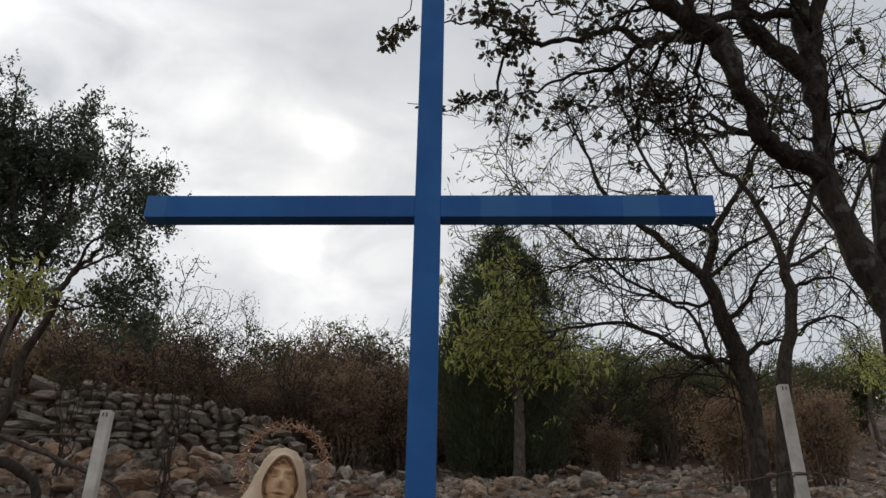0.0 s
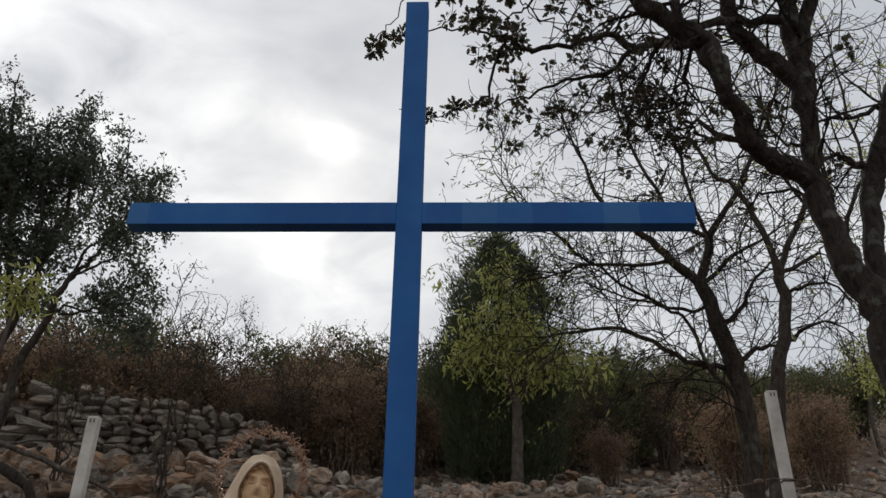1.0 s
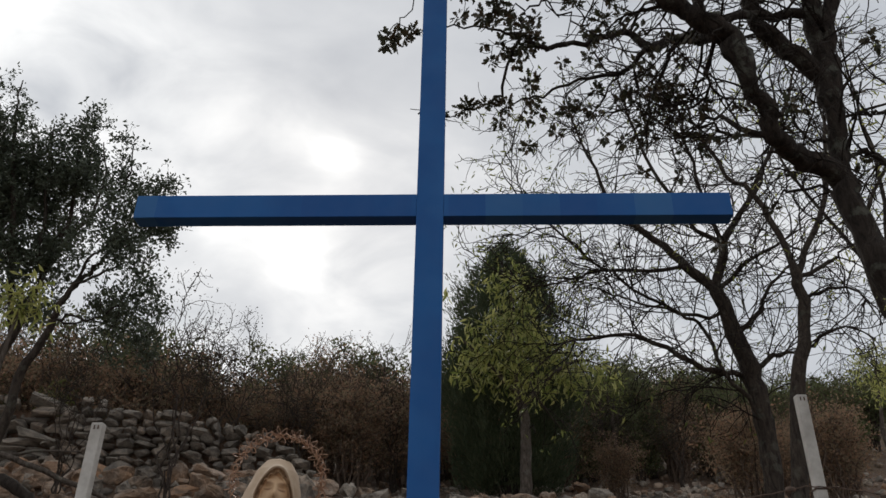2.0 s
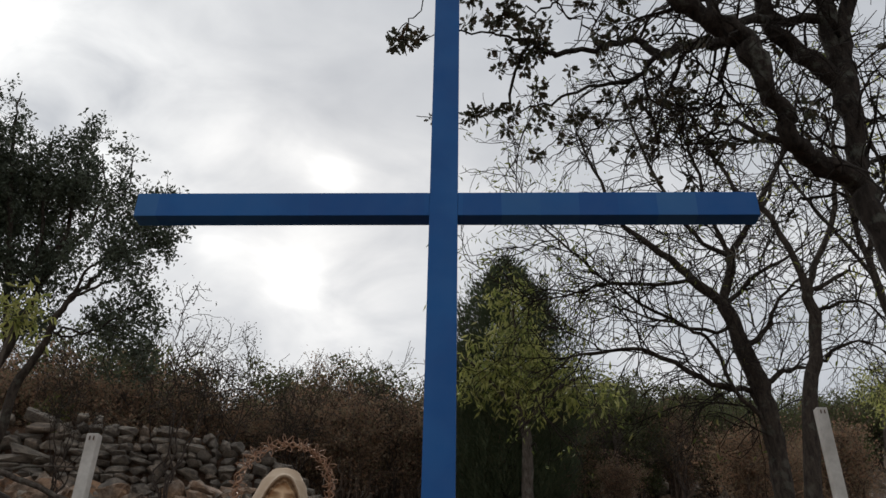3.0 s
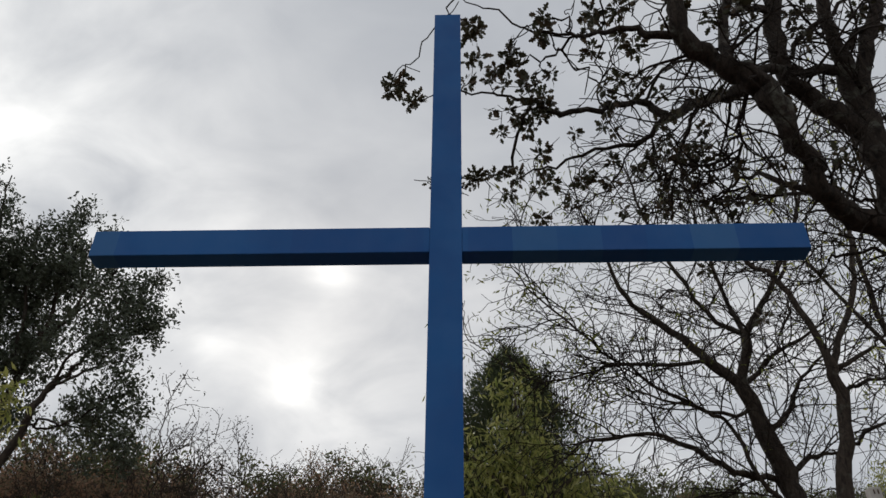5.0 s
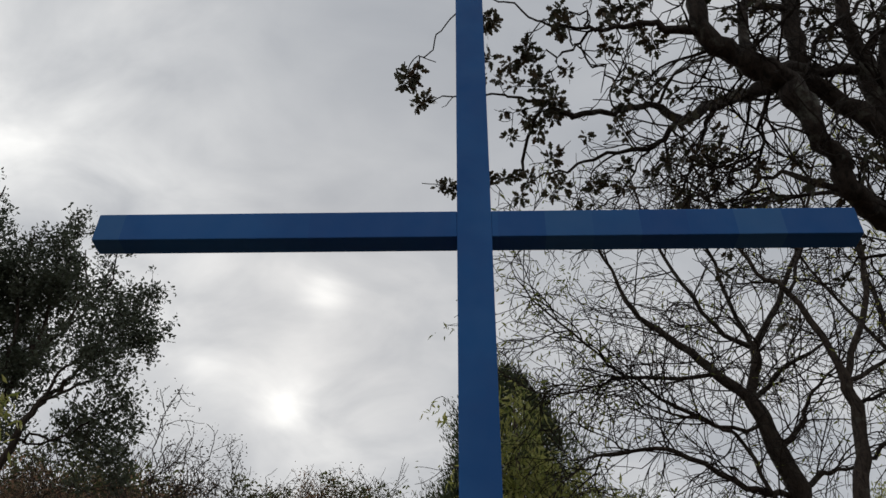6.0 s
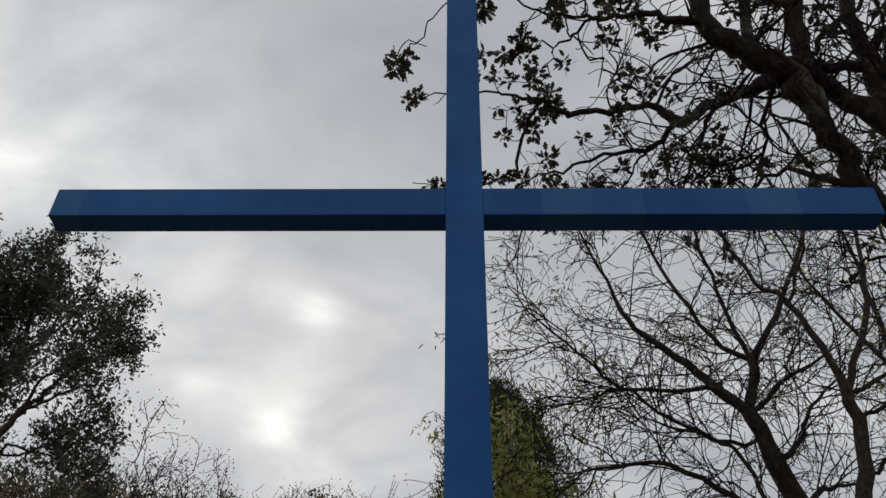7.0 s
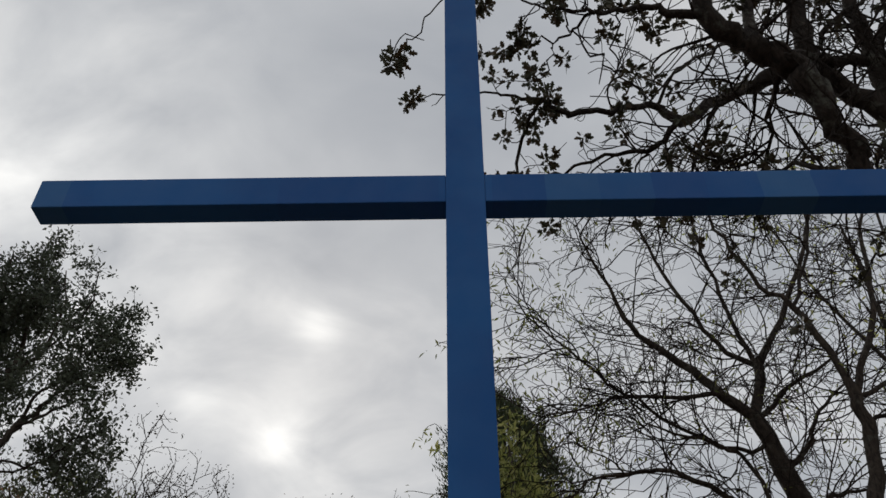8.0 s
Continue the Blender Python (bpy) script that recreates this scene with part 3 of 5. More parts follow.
# ---- trees ----
def build_oak():
    tree = thing("oak_tree", "big dark oak with lichen-spotted limbs and sparse leaf clumps", "tree", place=(2.95, 1.15, ground_z(2.95, 1.15)))
    sk = Skeleton()
    sk.limb([(2.95, 1.15, 0.2, 0.36), (2.85, 1.16, 1.3, 0.29), (2.68, 1.18, 2.1, 0.262), (2.42, 1.2, 2.77, 0.2428), (2.38, 1.22, 3.11, 0.19), (2.31, 1.24, 3.31, 0.1535), (2.24, 1.26, 3.56, 0.122), (2.22, 1.28, 3.83, 0.1251), (2.21, 1.28, 3.96, 0.123)])
    sk.branch([(2.21, 1.28, 3.96, 0.1159), (2.05, 1.22, 4.05, 0.0969), (1.9, 1.15, 4.08, 0.0847), (1.79, 1.06, 4.12, 0.0765), (1.75, 1, 4.25, 0.0733), (1.66, 0.93, 4.35, 0.0713), (1.63, 0.9, 4.53, 0.085), (1.56, 0.88, 4.68, 0.0831), (1.47, 0.86, 4.75, 0.0738), (1.34, 0.82, 4.8, 0.064), (1.22, 0.78, 4.89, 0.0641), (1.18, 0.74, 5.06, 0.0591), (1.16, 0.7, 5.25, 0.0507), (1.07, 0.68, 5.54, 0.0392)])
    sk.branch([(1.16, 0.7, 5.25, 0.0244), (0.86, 0.66, 5.36, 0.0162), (0.46, 0.65, 5.38, 0.0111), (0.22, 0.65, 5.32, 0.0077), (0.05, 0.65, 5.18, 0.006), (-0.02, 0.65, 5.04, 0.0051), (-0.09, 0.65, 4.88, 0.0042), (-0.15, 0.65, 4.72, 0.0041), (-0.21, 0.65, 4.58, 0.004), (-0.26, 0.64, 4.46, 0.0025)])
    sk.branch([(1.47, 0.86, 4.75, 0.036), (1.45, 0.88, 4.96, 0.0372), (1.5, 0.9, 5.21, 0.0372), (1.57, 0.9, 5.47, 0.0335), (1.68, 0.9, 5.8, 0.0241)])
    sk.branch([(1.57, 0.9, 4.72, 0.0553), (1.55, 1.2, 4.97, 0.0459), (1.54, 1.6, 5.32, 0.0411), (1.5, 2, 5.65, 0.0427), (1.42, 2.05, 5.73, 0.0391), (1.32, 2, 5.79, 0.0286), (1.13, 1.9, 5.64, 0.0236), (0.95, 1.8, 5.52, 0.0209), (0.75, 1.75, 5.42, 0.0223), (0.62, 1.7, 5.38, 0.0201), (0.51, 1.7, 5.48, 0.0185), (0.35, 1.7, 5.52, 0.011), (0.24, 1.7, 5.58, 0.0091), (0.04, 1.7, 5.56, 0.0072), (-0.13, 1.7, 5.54, 0.0053), (-0.25, 1.7, 5.49, 0.0034)])
    sk.branch([(1.45, 2.03, 5.68, 0.0264), (1.36, 2.1, 5.59, 0.0242), (1.25, 2.15, 5.52, 0.022), (1.03, 2.15, 5.49, 0.0157), (0.87, 2.15, 5.42, 0.0135), (0.7, 2.14, 5.33, 0.0114), (0.51, 2.14, 5.26, 0.0074), (0.37, 2.14, 5.13, 0.0053), (0.31, 2.14, 5.06, 0.0034)])
    sk.branch([(0.51, 1.7, 5.47, 0.0147), (0.46, 1.9, 5.51, 0.0151), (0.41, 2.05, 5.49, 0.0134), (0.37, 2.13, 5.32, 0.0132), (0.24, 2.1, 5.21, 0.0092), (0.12, 2.1, 5.16, 0.0072), (0.03, 2.1, 5.09, 0.0053), (-0.09, 2.1, 5.11, 0.0053), (-0.19, 2.1, 5.13, 0.0034)])
    sk.branch([(1.19, 0.76, 4.93, 0.0328), (1.02, 0.74, 4.92, 0.0261), (0.92, 0.72, 4.94, 0.0198), (0.75, 0.7, 4.88, 0.0149), (0.63, 0.66, 4.81, 0.0131), (0.58, 0.66, 4.85, 0.0102), (0.43, 0.66, 4.85, 0.0072), (0.36, 0.66, 4.91, 0.0065), (0.24, 0.66, 5.01, 0.0058), (0.11, 0.66, 5.09, 0.0043), (0, 0.66, 5.21, 0.0029)])
    sk.branch([(0.62, 0.67, 4.81, 0.0101), (0.55, 0.75, 4.82, 0.0087), (0.47, 0.85, 4.87, 0.0074), (0.4, 0.85, 4.87, 0.0058), (0.33, 0.85, 4.83, 0.0043)])
    sk.branch([(0.6, 0.66, 4.83, 0.0087), (0.6, 0.68, 4.96, 0.0073), (0.52, 0.7, 5.01, 0.0059), (0.41, 0.7, 5, 0.0051), (0.34, 0.7, 4.89, 0.0042), (0.29, 0.72, 4.81, 0.0034)])
    sk.branch([(0.52, 0.7, 4.89, 0.0057), (0.54, 0.8, 4.94, 0.0059), (0.6, 0.9, 4.96, 0.0068), (0.67, 1, 4.97, 0.0077), (0.77, 1.1, 5.01, 0.0079), (0.83, 1.15, 5.02, 0.0063), (0.96, 1.3, 5.08, 0.0065), (1.16, 1.6, 5.35, 0.0052)])
    sk.branch([(0.47, 0.85, 4.87, 0.0058), (0.46, 0.95, 4.89, 0.0044), (0.45, 1.1, 4.96, 0.0045)])
    sk.branch([(0.85, 0.7, 5.47, 0.0081), (0.82, 0.75, 5.23, 0.0078), (0.81, 0.85, 5.07, 0.0069), (0.82, 1, 5.04, 0.0062), (0.84, 1.15, 5.04, 0.0063)])
    sk.branch([(1.32, 2, 5.77, 0.0161), (1.4, 1.9, 5.91, 0.0121), (1.41, 1.6, 5.68, 0.0114), (1.42, 1.2, 5.29, 0.0121), (1.34, 0.86, 4.85, 0.0124)])
    sk.branch([(1.25, 2.15, 5.52, 0.0139), (1.18, 2.2, 5.41, 0.0097), (1.06, 2.2, 5.21, 0.0075), (0.96, 2.2, 5.1, 0.0074), (0.83, 2.2, 4.99, 0.0053), (0.71, 2.2, 4.91, 0.0034)])
    sk.branch([(1.03, 2.15, 5.48, 0.0097), (0.89, 2.2, 5.36, 0.0076), (0.81, 2.2, 5.2, 0.0064), (0.73, 2.2, 5.08, 0.0054), (0.66, 2.2, 4.98, 0.0044), (0.56, 2.2, 4.9, 0.0034)])
    sk.branch([(1.54, 1.6, 5.32, 0.0204), (1.52, 1.8, 5.32, 0.0151), (1.45, 1.9, 5.23, 0.0131), (1.4, 2, 5.09, 0.0092), (1.35, 2, 4.84, 0.0052)])
    sk.branch([(1.63, 1, 4.05, 0.0217), (1.59, 1.2, 4.35, 0.0123), (1.57, 1.5, 4.54, 0.0098), (1.53, 1.7, 4.65, 0.0067), (1.45, 1.8, 4.65, 0.0032)])
    sk.branch([(1.52, 0.95, 4.69, 0.0172), (1.53, 1.2, 4.66, 0.0111), (1.58, 1.3, 4.63, 0.0113), (1.52, 1.4, 4.59, 0.0097), (1.4, 1.5, 4.65, 0.0081), (1.35, 1.6, 4.79, 0.0049), (1.22, 1.7, 4.72, 0.0031)])
    sk.branch([(1.55, 1.2, 4.97, 0.0151), (1.61, 1.5, 4.99, 0.0104), (1.56, 1.6, 4.83, 0.0085), (1.53, 1.7, 4.72, 0.005)])
    sk.branch([(1.35, 2.1, 5.58, 0.0139), (1.37, 2.2, 5.32, 0.0097), (1.2, 2.2, 5.21, 0.0075), (1.06, 2.2, 5.15, 0.0055)])
    sk.branch([(2.21, 1.28, 3.98, 0.0838), (2.23, 1.28, 4.22, 0.0823), (2.25, 1.27, 4.46, 0.0768), (2.27, 1.27, 4.66, 0.0862), (2.3, 1.26, 4.87, 0.0646), (2.39, 1.25, 5.2, 0.058), (2.53, 1.2, 5.55, 0.053), (2.67, 1.15, 5.9, 0.0432), (2.87, 1.1, 6.38, 0.0284)])
    sk.branch([(2.27, 1.27, 4.7, 0.0673), (2.27, 1.22, 5.23, 0.0613), (2.24, 1.18, 5.45, 0.0493), (2.27, 1.14, 5.73, 0.045), (2.32, 1.1, 6.08, 0.0306)])
    sk.branch([(2.27, 1.27, 4.63, 0.0706), (2.04, 1.23, 4.89, 0.0646), (1.93, 1.2, 5.02, 0.058), (1.88, 1.16, 5.19, 0.0589), (1.89, 1.12, 5.44, 0.0644), (1.93, 1.08, 5.77, 0.0595), (1.93, 1, 6.07, 0.0376)])
    sk.branch([(2.26, 1.22, 5.18, 0.046), (2.06, 1.18, 5.11, 0.0375), (1.84, 1.1, 5.03, 0.0362), (1.52, 0.88, 4.77, 0.0299)])
    sk.branch([(1.89, 1.15, 5.16, 0.0193), (2.02, 1.1, 5.33, 0.0198), (2.14, 1.05, 5.42, 0.0183), (2.32, 1, 5.59, 0.013)])
    sk.branch([(2.29, 1.22, 5.29, 0.0279), (2.41, 1.2, 5.46, 0.0268), (2.53, 1.2, 5.55, 0.0253)])
    sk.branch([(1.9, 1.1, 5.56, 0.0316), (1.76, 1.05, 5.54, 0.0273), (1.65, 1, 5.53, 0.0233), (1.46, 0.95, 5.66, 0.0161)])
    sk.branch([(2.4, 1.22, 3.08, 0.1148), (2.46, 1.35, 3.44, 0.1071), (2.53, 1.4, 3.75, 0.104), (2.61, 1.42, 4.04, 0.1), (2.73, 1.42, 4.32, 0.0918), (2.93, 1.4, 4.74, 0.0801), (3.13, 1.4, 5.25, 0.0634), (3.33, 1.4, 5.88, 0.0398)])
    sk.branch([(2.64, 1.42, 4.17, 0.0361), (2.52, 1.4, 4.17, 0.0262), (2.44, 1.38, 4.24, 0.0186), (2.34, 1.36, 4.18, 0.0127), (2.26, 1.3, 4.09, 0.0088)])
    sk.branch([(2.88, 1.42, 4.66, 0.0262), (2.74, 1.42, 4.62, 0.0198), (2.61, 1.4, 4.52, 0.0154), (2.54, 1.4, 4.55, 0.0134), (2.4, 1.35, 4.46, 0.0073)])
    sk.branch([(1.77, 1.05, 4.1, 0.0149), (1.75, 1.3, 4.3, 0.0122), (1.7, 1.5, 4.47, 0.0109), (1.66, 1.6, 4.62, 0.0093), (1.56, 1.7, 4.65, 0.0074), (1.51, 1.8, 4.62, 0.0036)])
    sk.branch([(2.23, 1.28, 3.85, 0.0156), (2.12, 1.4, 3.98, 0.0105), (2, 1.5, 4.05, 0.0088), (1.97, 1.6, 4.07, 0.0052)])
    sk.branch([(2.19, 1.28, 4.24, 0.0143), (2.12, 1.4, 4.33, 0.0109), (2.11, 1.5, 4.6, 0.0094), (2.06, 1.6, 4.65, 0.0055)])
    sk.rad = [r * (0.84 if p[2] > 4.5 else 0.56 if r > 0.1 else 0.66 if r > 0.03 else 0.9) for r, p in zip(sk.rad, sk.pos)]
    limb_nodes = range(len(sk.pos))
    sk.tips.clear()
    # leaf clumps by their middle and their size: along the upper boughs, the middle bough, the hanging sprays and the inner crown
    high = [(0.1, 0.66, 4.84, 0.038), (0.09, 0.66, 4.95, 0.039), (0.13, 0.66, 4.88, 0.036), (0.31, 0.8, 4.87, 0.046), (0.29, 0.85, 4.84, 0.049), (0.23, 0.85, 4.8, 0.042), (0.34, 0.85, 4.8, 0.027), (0.47, 0.67, 4.99, 0.04), (0.48, 0.66, 4.87, 0.042), (0.45, 0.66, 4.81, 0.027), (0.76, 0.8, 5.19, 0.049), (0.79, 0.8, 5.11, 0.029), (0.68, 0.68, 4.92, 0.034), (0.73, 0.85, 4.93, 0.041), (0.9, 0.8, 5.22, 0.059), (0.96, 0.85, 4.96, 0.044), (0.87, 0.75, 4.92, 0.034), (-0.27, 0.64, 4.45, 0.039), (-0.29, 0.64, 4.41, 0.025), (-0.24, 0.64, 4.49, 0.025)]
    middle = [(0.09, 1.6, 5.77, 0.039), (0.17, 1.6, 5.81, 0.043), (0.08, 1.65, 5.6, 0.046), (0.23, 1.6, 5.6, 0.034), (0.3, 1.4, 5.29, 0.032), (0.54, 1, 4.93, 0.035), (0.44, 1.3, 5.24, 0.048), (0.42, 1.4, 5.28, 0.035), (0.55, 1.65, 5.47, 0.06), (0.6, 1.7, 5.43, 0.064), (0.49, 1.7, 5.42, 0.06), (0.54, 1.7, 5.34, 0.052), (0.39, 1.75, 5.38, 0.045), (-0.24, 1.7, 5.54, 0.042), (-0.31, 1.7, 5.46, 0.03), (-0.26, 1.7, 5.5, 0.03), (0.99, 1.3, 5.22, 0.053), (0.88, 1.3, 5.13, 0.034), (1.19, 1.6, 5.54, 0.046), (1.05, 1.8, 5.58, 0.043), (0.24, 1.7, 5.4, 0.019), (0.36, 1.7, 5.42, 0.022)]
    low = [(0.48, 1.95, 5.49, 0.058), (0.43, 1.95, 5.56, 0.039), (0.31, 2.1, 5.6, 0.04), (0.13, 2.1, 5.17, 0.053), (0.08, 2.1, 5.14, 0.038), (0.26, 2.1, 5.19, 0.046), (0.33, 2.1, 5.22, 0.038), (0.41, 2.1, 5.19, 0.054), (0.36, 2.14, 5.07, 0.034), (0.59, 2.14, 5.43, 0.056), (0.59, 2.14, 5.28, 0.047), (0.56, 2.14, 5.1, 0.038), (0.65, 2.14, 5.16, 0.031), (0.83, 2.1, 5.59, 0.036), (-0.11, 2.1, 5.13, 0.045), (-0.17, 2.1, 5.13, 0.026), (-0.05, 2.1, 5.08, 0.03), (1.09, 2.2, 5.41, 0.048), (0.86, 2.2, 5.22, 0.055), (0.91, 2.2, 5.27, 0.039), (0.76, 2.2, 5.02, 0.03), (0.56, 2.2, 4.9, 0.049), (1.04, 2.2, 5.21, 0.047), (1.24, 2.2, 5.3, 0.056)]
    inner = [(1.35, 2, 4.81, 0.055), (1.35, 2, 4.92, 0.037), (1.47, 1.6, 4.94, 0.039), (1.46, 1.6, 4.84, 0.028), (1.58, 1.6, 4.5, 0.031), (1.56, 1.3, 4.29, 0.028), (1.43, 2.05, 5.44, 0.048), (1.44, 1.6, 4.65, 0.038), (1.24, 0.8, 5.19, 0.046), (1.71, 1, 5.34, 0.05), (1.65, 1, 5.51, 0.051), (1.99, 1.1, 5.52, 0.045), (2.02, 1, 5.46, 0.052), (2.49, 1.2, 5.7, 0.064), (1.43, 0.9, 5.24, 0.041), (1.52, 1.3, 4.48, 0.029), (2.05, 1.2, 4.42, 0.033), (1.59, 1, 4.09, 0.026), (1.92, 1.2, 4.26, 0.029)]
    clumps = [(x, y, z, r * 1.05) for x, y, z, r in high + middle + low + inner]
    sk.grow([c[:3] for c in clumps], 0.003, 0.008, 0.05, 0.0, 0.25, 0.5)
    sk.tips.clear()
    # crooked twigs through the crown, thickest round the forks
    limbs = [k for k in range(len(sk.pos)) if sk.rad[k] < 0.07 and sk.pos[k][2] > 3.9]
    open_side = [k for k in limbs if sk.pos[k][0] < 1.0]
    inside = [k for k in limbs if sk.pos[k][0] >= 1.0]
    first = sk.ramify(open_side, 0.2, (0.05, 0.2), 55, 0.2, 0.01, 0.005, 0.003, 0.035)
    sk.ramify(first, 0.3, (0.04, 0.14), 50, 0.22, 0.01, 0.0035, 0.0024, 0.03)
    first = sk.ramify(inside, 0.48, (0.2, 0.6), 55, 0.2, 0.0, 0.008, 0.0036, 0.05)
    second = sk.ramify(first, 0.27, (0.12, 0.36), 50, 0.24, 0.0, 0.005, 0.003, 0.04)
    sk.ramify(second, 0.36, (0.06, 0.2), 50, 0.22, 0.0, 0.004, 0.0028, 0.035)
    stout = [k for k in limb_nodes if 0.03 < sk.rad[k] < 0.14 and sk.pos[k][2] > 3.7]
    back = sk.ramify(stout, 0.2, (0.3, 0.9), 65, 0.14, 0.01, 0.011, 0.0045, 0.06)
    sk.ramify(back, 0.34, (0.12, 0.4), 50, 0.18, 0.0, 0.005, 0.003, 0.05)
    clumps += [(*sk.pos[i], rng.uniform(0.02, 0.04)) for i in sk.tips if sk.pos[i][0] > 0.95 and rng.random() < 0.04]
    centres, fan = [], []
    for x, y, z, r in clumps:
        for k in range(int(8 + 9500 * r * r)):
            d = rng.normal(0, 1, 3)
            d /= np.linalg.norm(d)
            centres.append(np.array((x, y, z)) + d * r * rng.uniform(0.05, 0.95))
            fan.append(d * 1.3)
    child_of(part("trunk", sk.mesh("trunk", OAK_BARK, 0.012), OAK_BARK), tree)
    child_of(branchwork(sk.mesh("branchwork", TWIG, 0.0, 0.012)), tree)
    child_of(part("crown", leaves("crown", centres, LOBED, 0.046, OAK_LEAF, 0.35, 0.15, fan), OAK_LEAF), tree)


build_oak()


def build_bare_trees():
    slim = 0.66
    tree = thing("almond_tree", "grey-barked tree, nearly bare, with drooping twigs and few leaves", "tree", "bare trees", (2.86, 5.1, ground_z(2.86, 5.1)))
    sk = Skeleton()
    sk.limb([(2.86, 5.1, 1.7, 0.22), (2.85, 5.10, 2.52, 0.155), (2.88, 5.10, 3.12, 0.145), (2.91, 5.10, 3.65, 0.142), (2.90, 5.10, 4.11, 0.145), (2.84, 5.10, 4.46, 0.132), (2.75, 5.10, 4.90, 0.125), (2.66, 5.10, 5.17, 0.108)])
    sk.branch([(2.63, 5.10, 5.20, 0.076), (2.41, 5.10, 5.47, 0.073), (2.20, 5.10, 5.72, 0.058), (1.81, 5.05, 6.01, 0.043), (1.63, 5.00, 6.27, 0.033), (1.47, 5.00, 6.81, 0.023), (1.30, 5.00, 7.35, 0.014)])
    sk.branch([(2.63, 5.10, 5.20, 0.081), (2.75, 5.10, 5.47, 0.073), (2.83, 5.10, 5.77, 0.069)])
    sk.branch([(2.83, 5.10, 5.77, 0.048), (2.56, 5.10, 5.90, 0.038), (2.29, 5.00, 6.30, 0.033), (2.10, 5.00, 6.80, 0.029), (1.97, 5.00, 7.42, 0.022), (1.87, 5.00, 8.02, 0.014)])
    sk.branch([(2.84, 5.10, 5.80, 0.043), (2.70, 5.10, 6.30, 0.033), (2.64, 5.10, 6.80, 0.029), (2.57, 5.10, 7.34, 0.022), (2.60, 5.10, 8.11, 0.014)])
    sk.branch([(2.86, 5.10, 5.84, 0.048), (3.17, 5.10, 6.30, 0.045), (3.54, 5.10, 6.94, 0.035), (3.76, 5.10, 7.49, 0.027), (4.13, 5.10, 8.37, 0.015)])
    sk.branch([(2.73, 5.10, 5.18, 0.046), (2.95, 5.10, 5.47, 0.036), (3.36, 5.10, 5.71, 0.026), (3.70, 5.10, 5.96, 0.014)])
    sk.branch([(2.44, 5.10, 5.47, 0.036), (2.01, 5.00, 5.37, 0.031), (1.48, 4.90, 5.33, 0.025), (1.15, 4.80, 5.16, 0.018), (0.69, 4.70, 5.02, 0.008)])
    sk.branch([(2.72, 5.10, 4.95, 0.032), (2.44, 5.10, 4.90, 0.030), (1.95, 5.00, 5.07, 0.025), (1.58, 4.90, 5.30, 0.023), (1.37, 4.90, 5.47, 0.020), (1.01, 4.80, 5.78, 0.018), (0.66, 4.70, 6.09, 0.014), (0.47, 4.70, 6.50, 0.007)])
    sk.branch([(2.87, 5.10, 4.28, 0.051), (2.59, 5.00, 4.26, 0.044), (2.28, 4.90, 4.32, 0.042), (1.89, 4.80, 4.49, 0.036), (1.62, 4.80, 4.58, 0.030), (1.16, 4.70, 4.47, 0.020), (0.78, 4.70, 4.41, 0.008)])
    sk.branch([(2.92, 5.10, 3.74, 0.038), (2.75, 5.00, 4.01, 0.038), (2.56, 4.90, 4.21, 0.033), (2.43, 4.90, 4.68, 0.028), (2.25, 4.80, 4.76, 0.026), (2.04, 4.80, 4.85, 0.021), (1.69, 4.70, 4.90, 0.015), (1.43, 4.70, 5.15, 0.008)])
    sk.branch([(2.83, 5.10, 4.74, 0.046), (3.02, 5.10, 4.90, 0.041), (3.18, 5.10, 5.16, 0.030), (3.33, 5.10, 5.36, 0.024), (3.69, 5.10, 5.70, 0.014)])
    sk.branch([(2.94, 5.10, 4.34, 0.045), (3.12, 5.10, 4.46, 0.040), (3.33, 5.10, 4.52, 0.023), (3.57, 5.00, 4.61, 0.010)])
    sk.rad = [r * slim for r in sk.rad]
    sk.tips.clear()
    limbs = [k for k in range(len(sk.pos)) if sk.rad[k] < 0.06]
    first = sk.ramify(limbs, 0.8, (0.35, 1.15), 44, 0.12, 0.01, 0.0098, 0.0052, 0.08)
    second = sk.ramify(first, 0.66, (0.16, 0.6), 42, 0.15, -0.03, 0.0058, 0.0039, 0.06)
    sk.ramify(second, 0.55, (0.08, 0.34), 42, 0.22, -0.09, 0.0042, 0.0031, 0.05)
    few = [i for i in sk.tips if rng.random() < (0.46 if sk.pos[i][0] < 1.3 else 0.09)]
    spots = round_tips(sk, few, 3, 0.05)
    child_of(part("trunk", sk.mesh("trunk", TRUNK_BARK, 0.02), TRUNK_BARK), tree)
    child_of(branchwork(sk.mesh("branchwork", TWIG, 0.0, 0.02)), tree)
    child_of(part("crown", leaves("crown", spots, LANCE, 0.066, ALMOND_LEAF, 0.4, 1.0), ALMOND_LEAF), tree)

    tree = thing("almond_tree", "slim grey-barked tree with bare crooked branches", "tree", "bare trees", (2.7, 4.2, ground_z(2.7, 4.2)))
    sk = Skeleton()
    sk.limb([(2.66, 4.2, 1.35, 0.14), (2.72, 4.20, 2.47, 0.108), (2.89, 4.20, 3.69, 0.093), (3.05, 4.20, 4.21, 0.086), (3.14, 4.20, 4.66, 0.080), (3.13, 4.20, 4.88, 0.075)])
    sk.branch([(3.09, 4.20, 4.87, 0.049), (3.06, 4.20, 5.30, 0.046), (2.90, 4.20, 5.79, 0.039), (2.66, 4.20, 6.01, 0.030), (2.50, 4.20, 6.41, 0.026), (2.39, 4.20, 6.83, 0.021), (2.20, 4.20, 7.29, 0.012)])
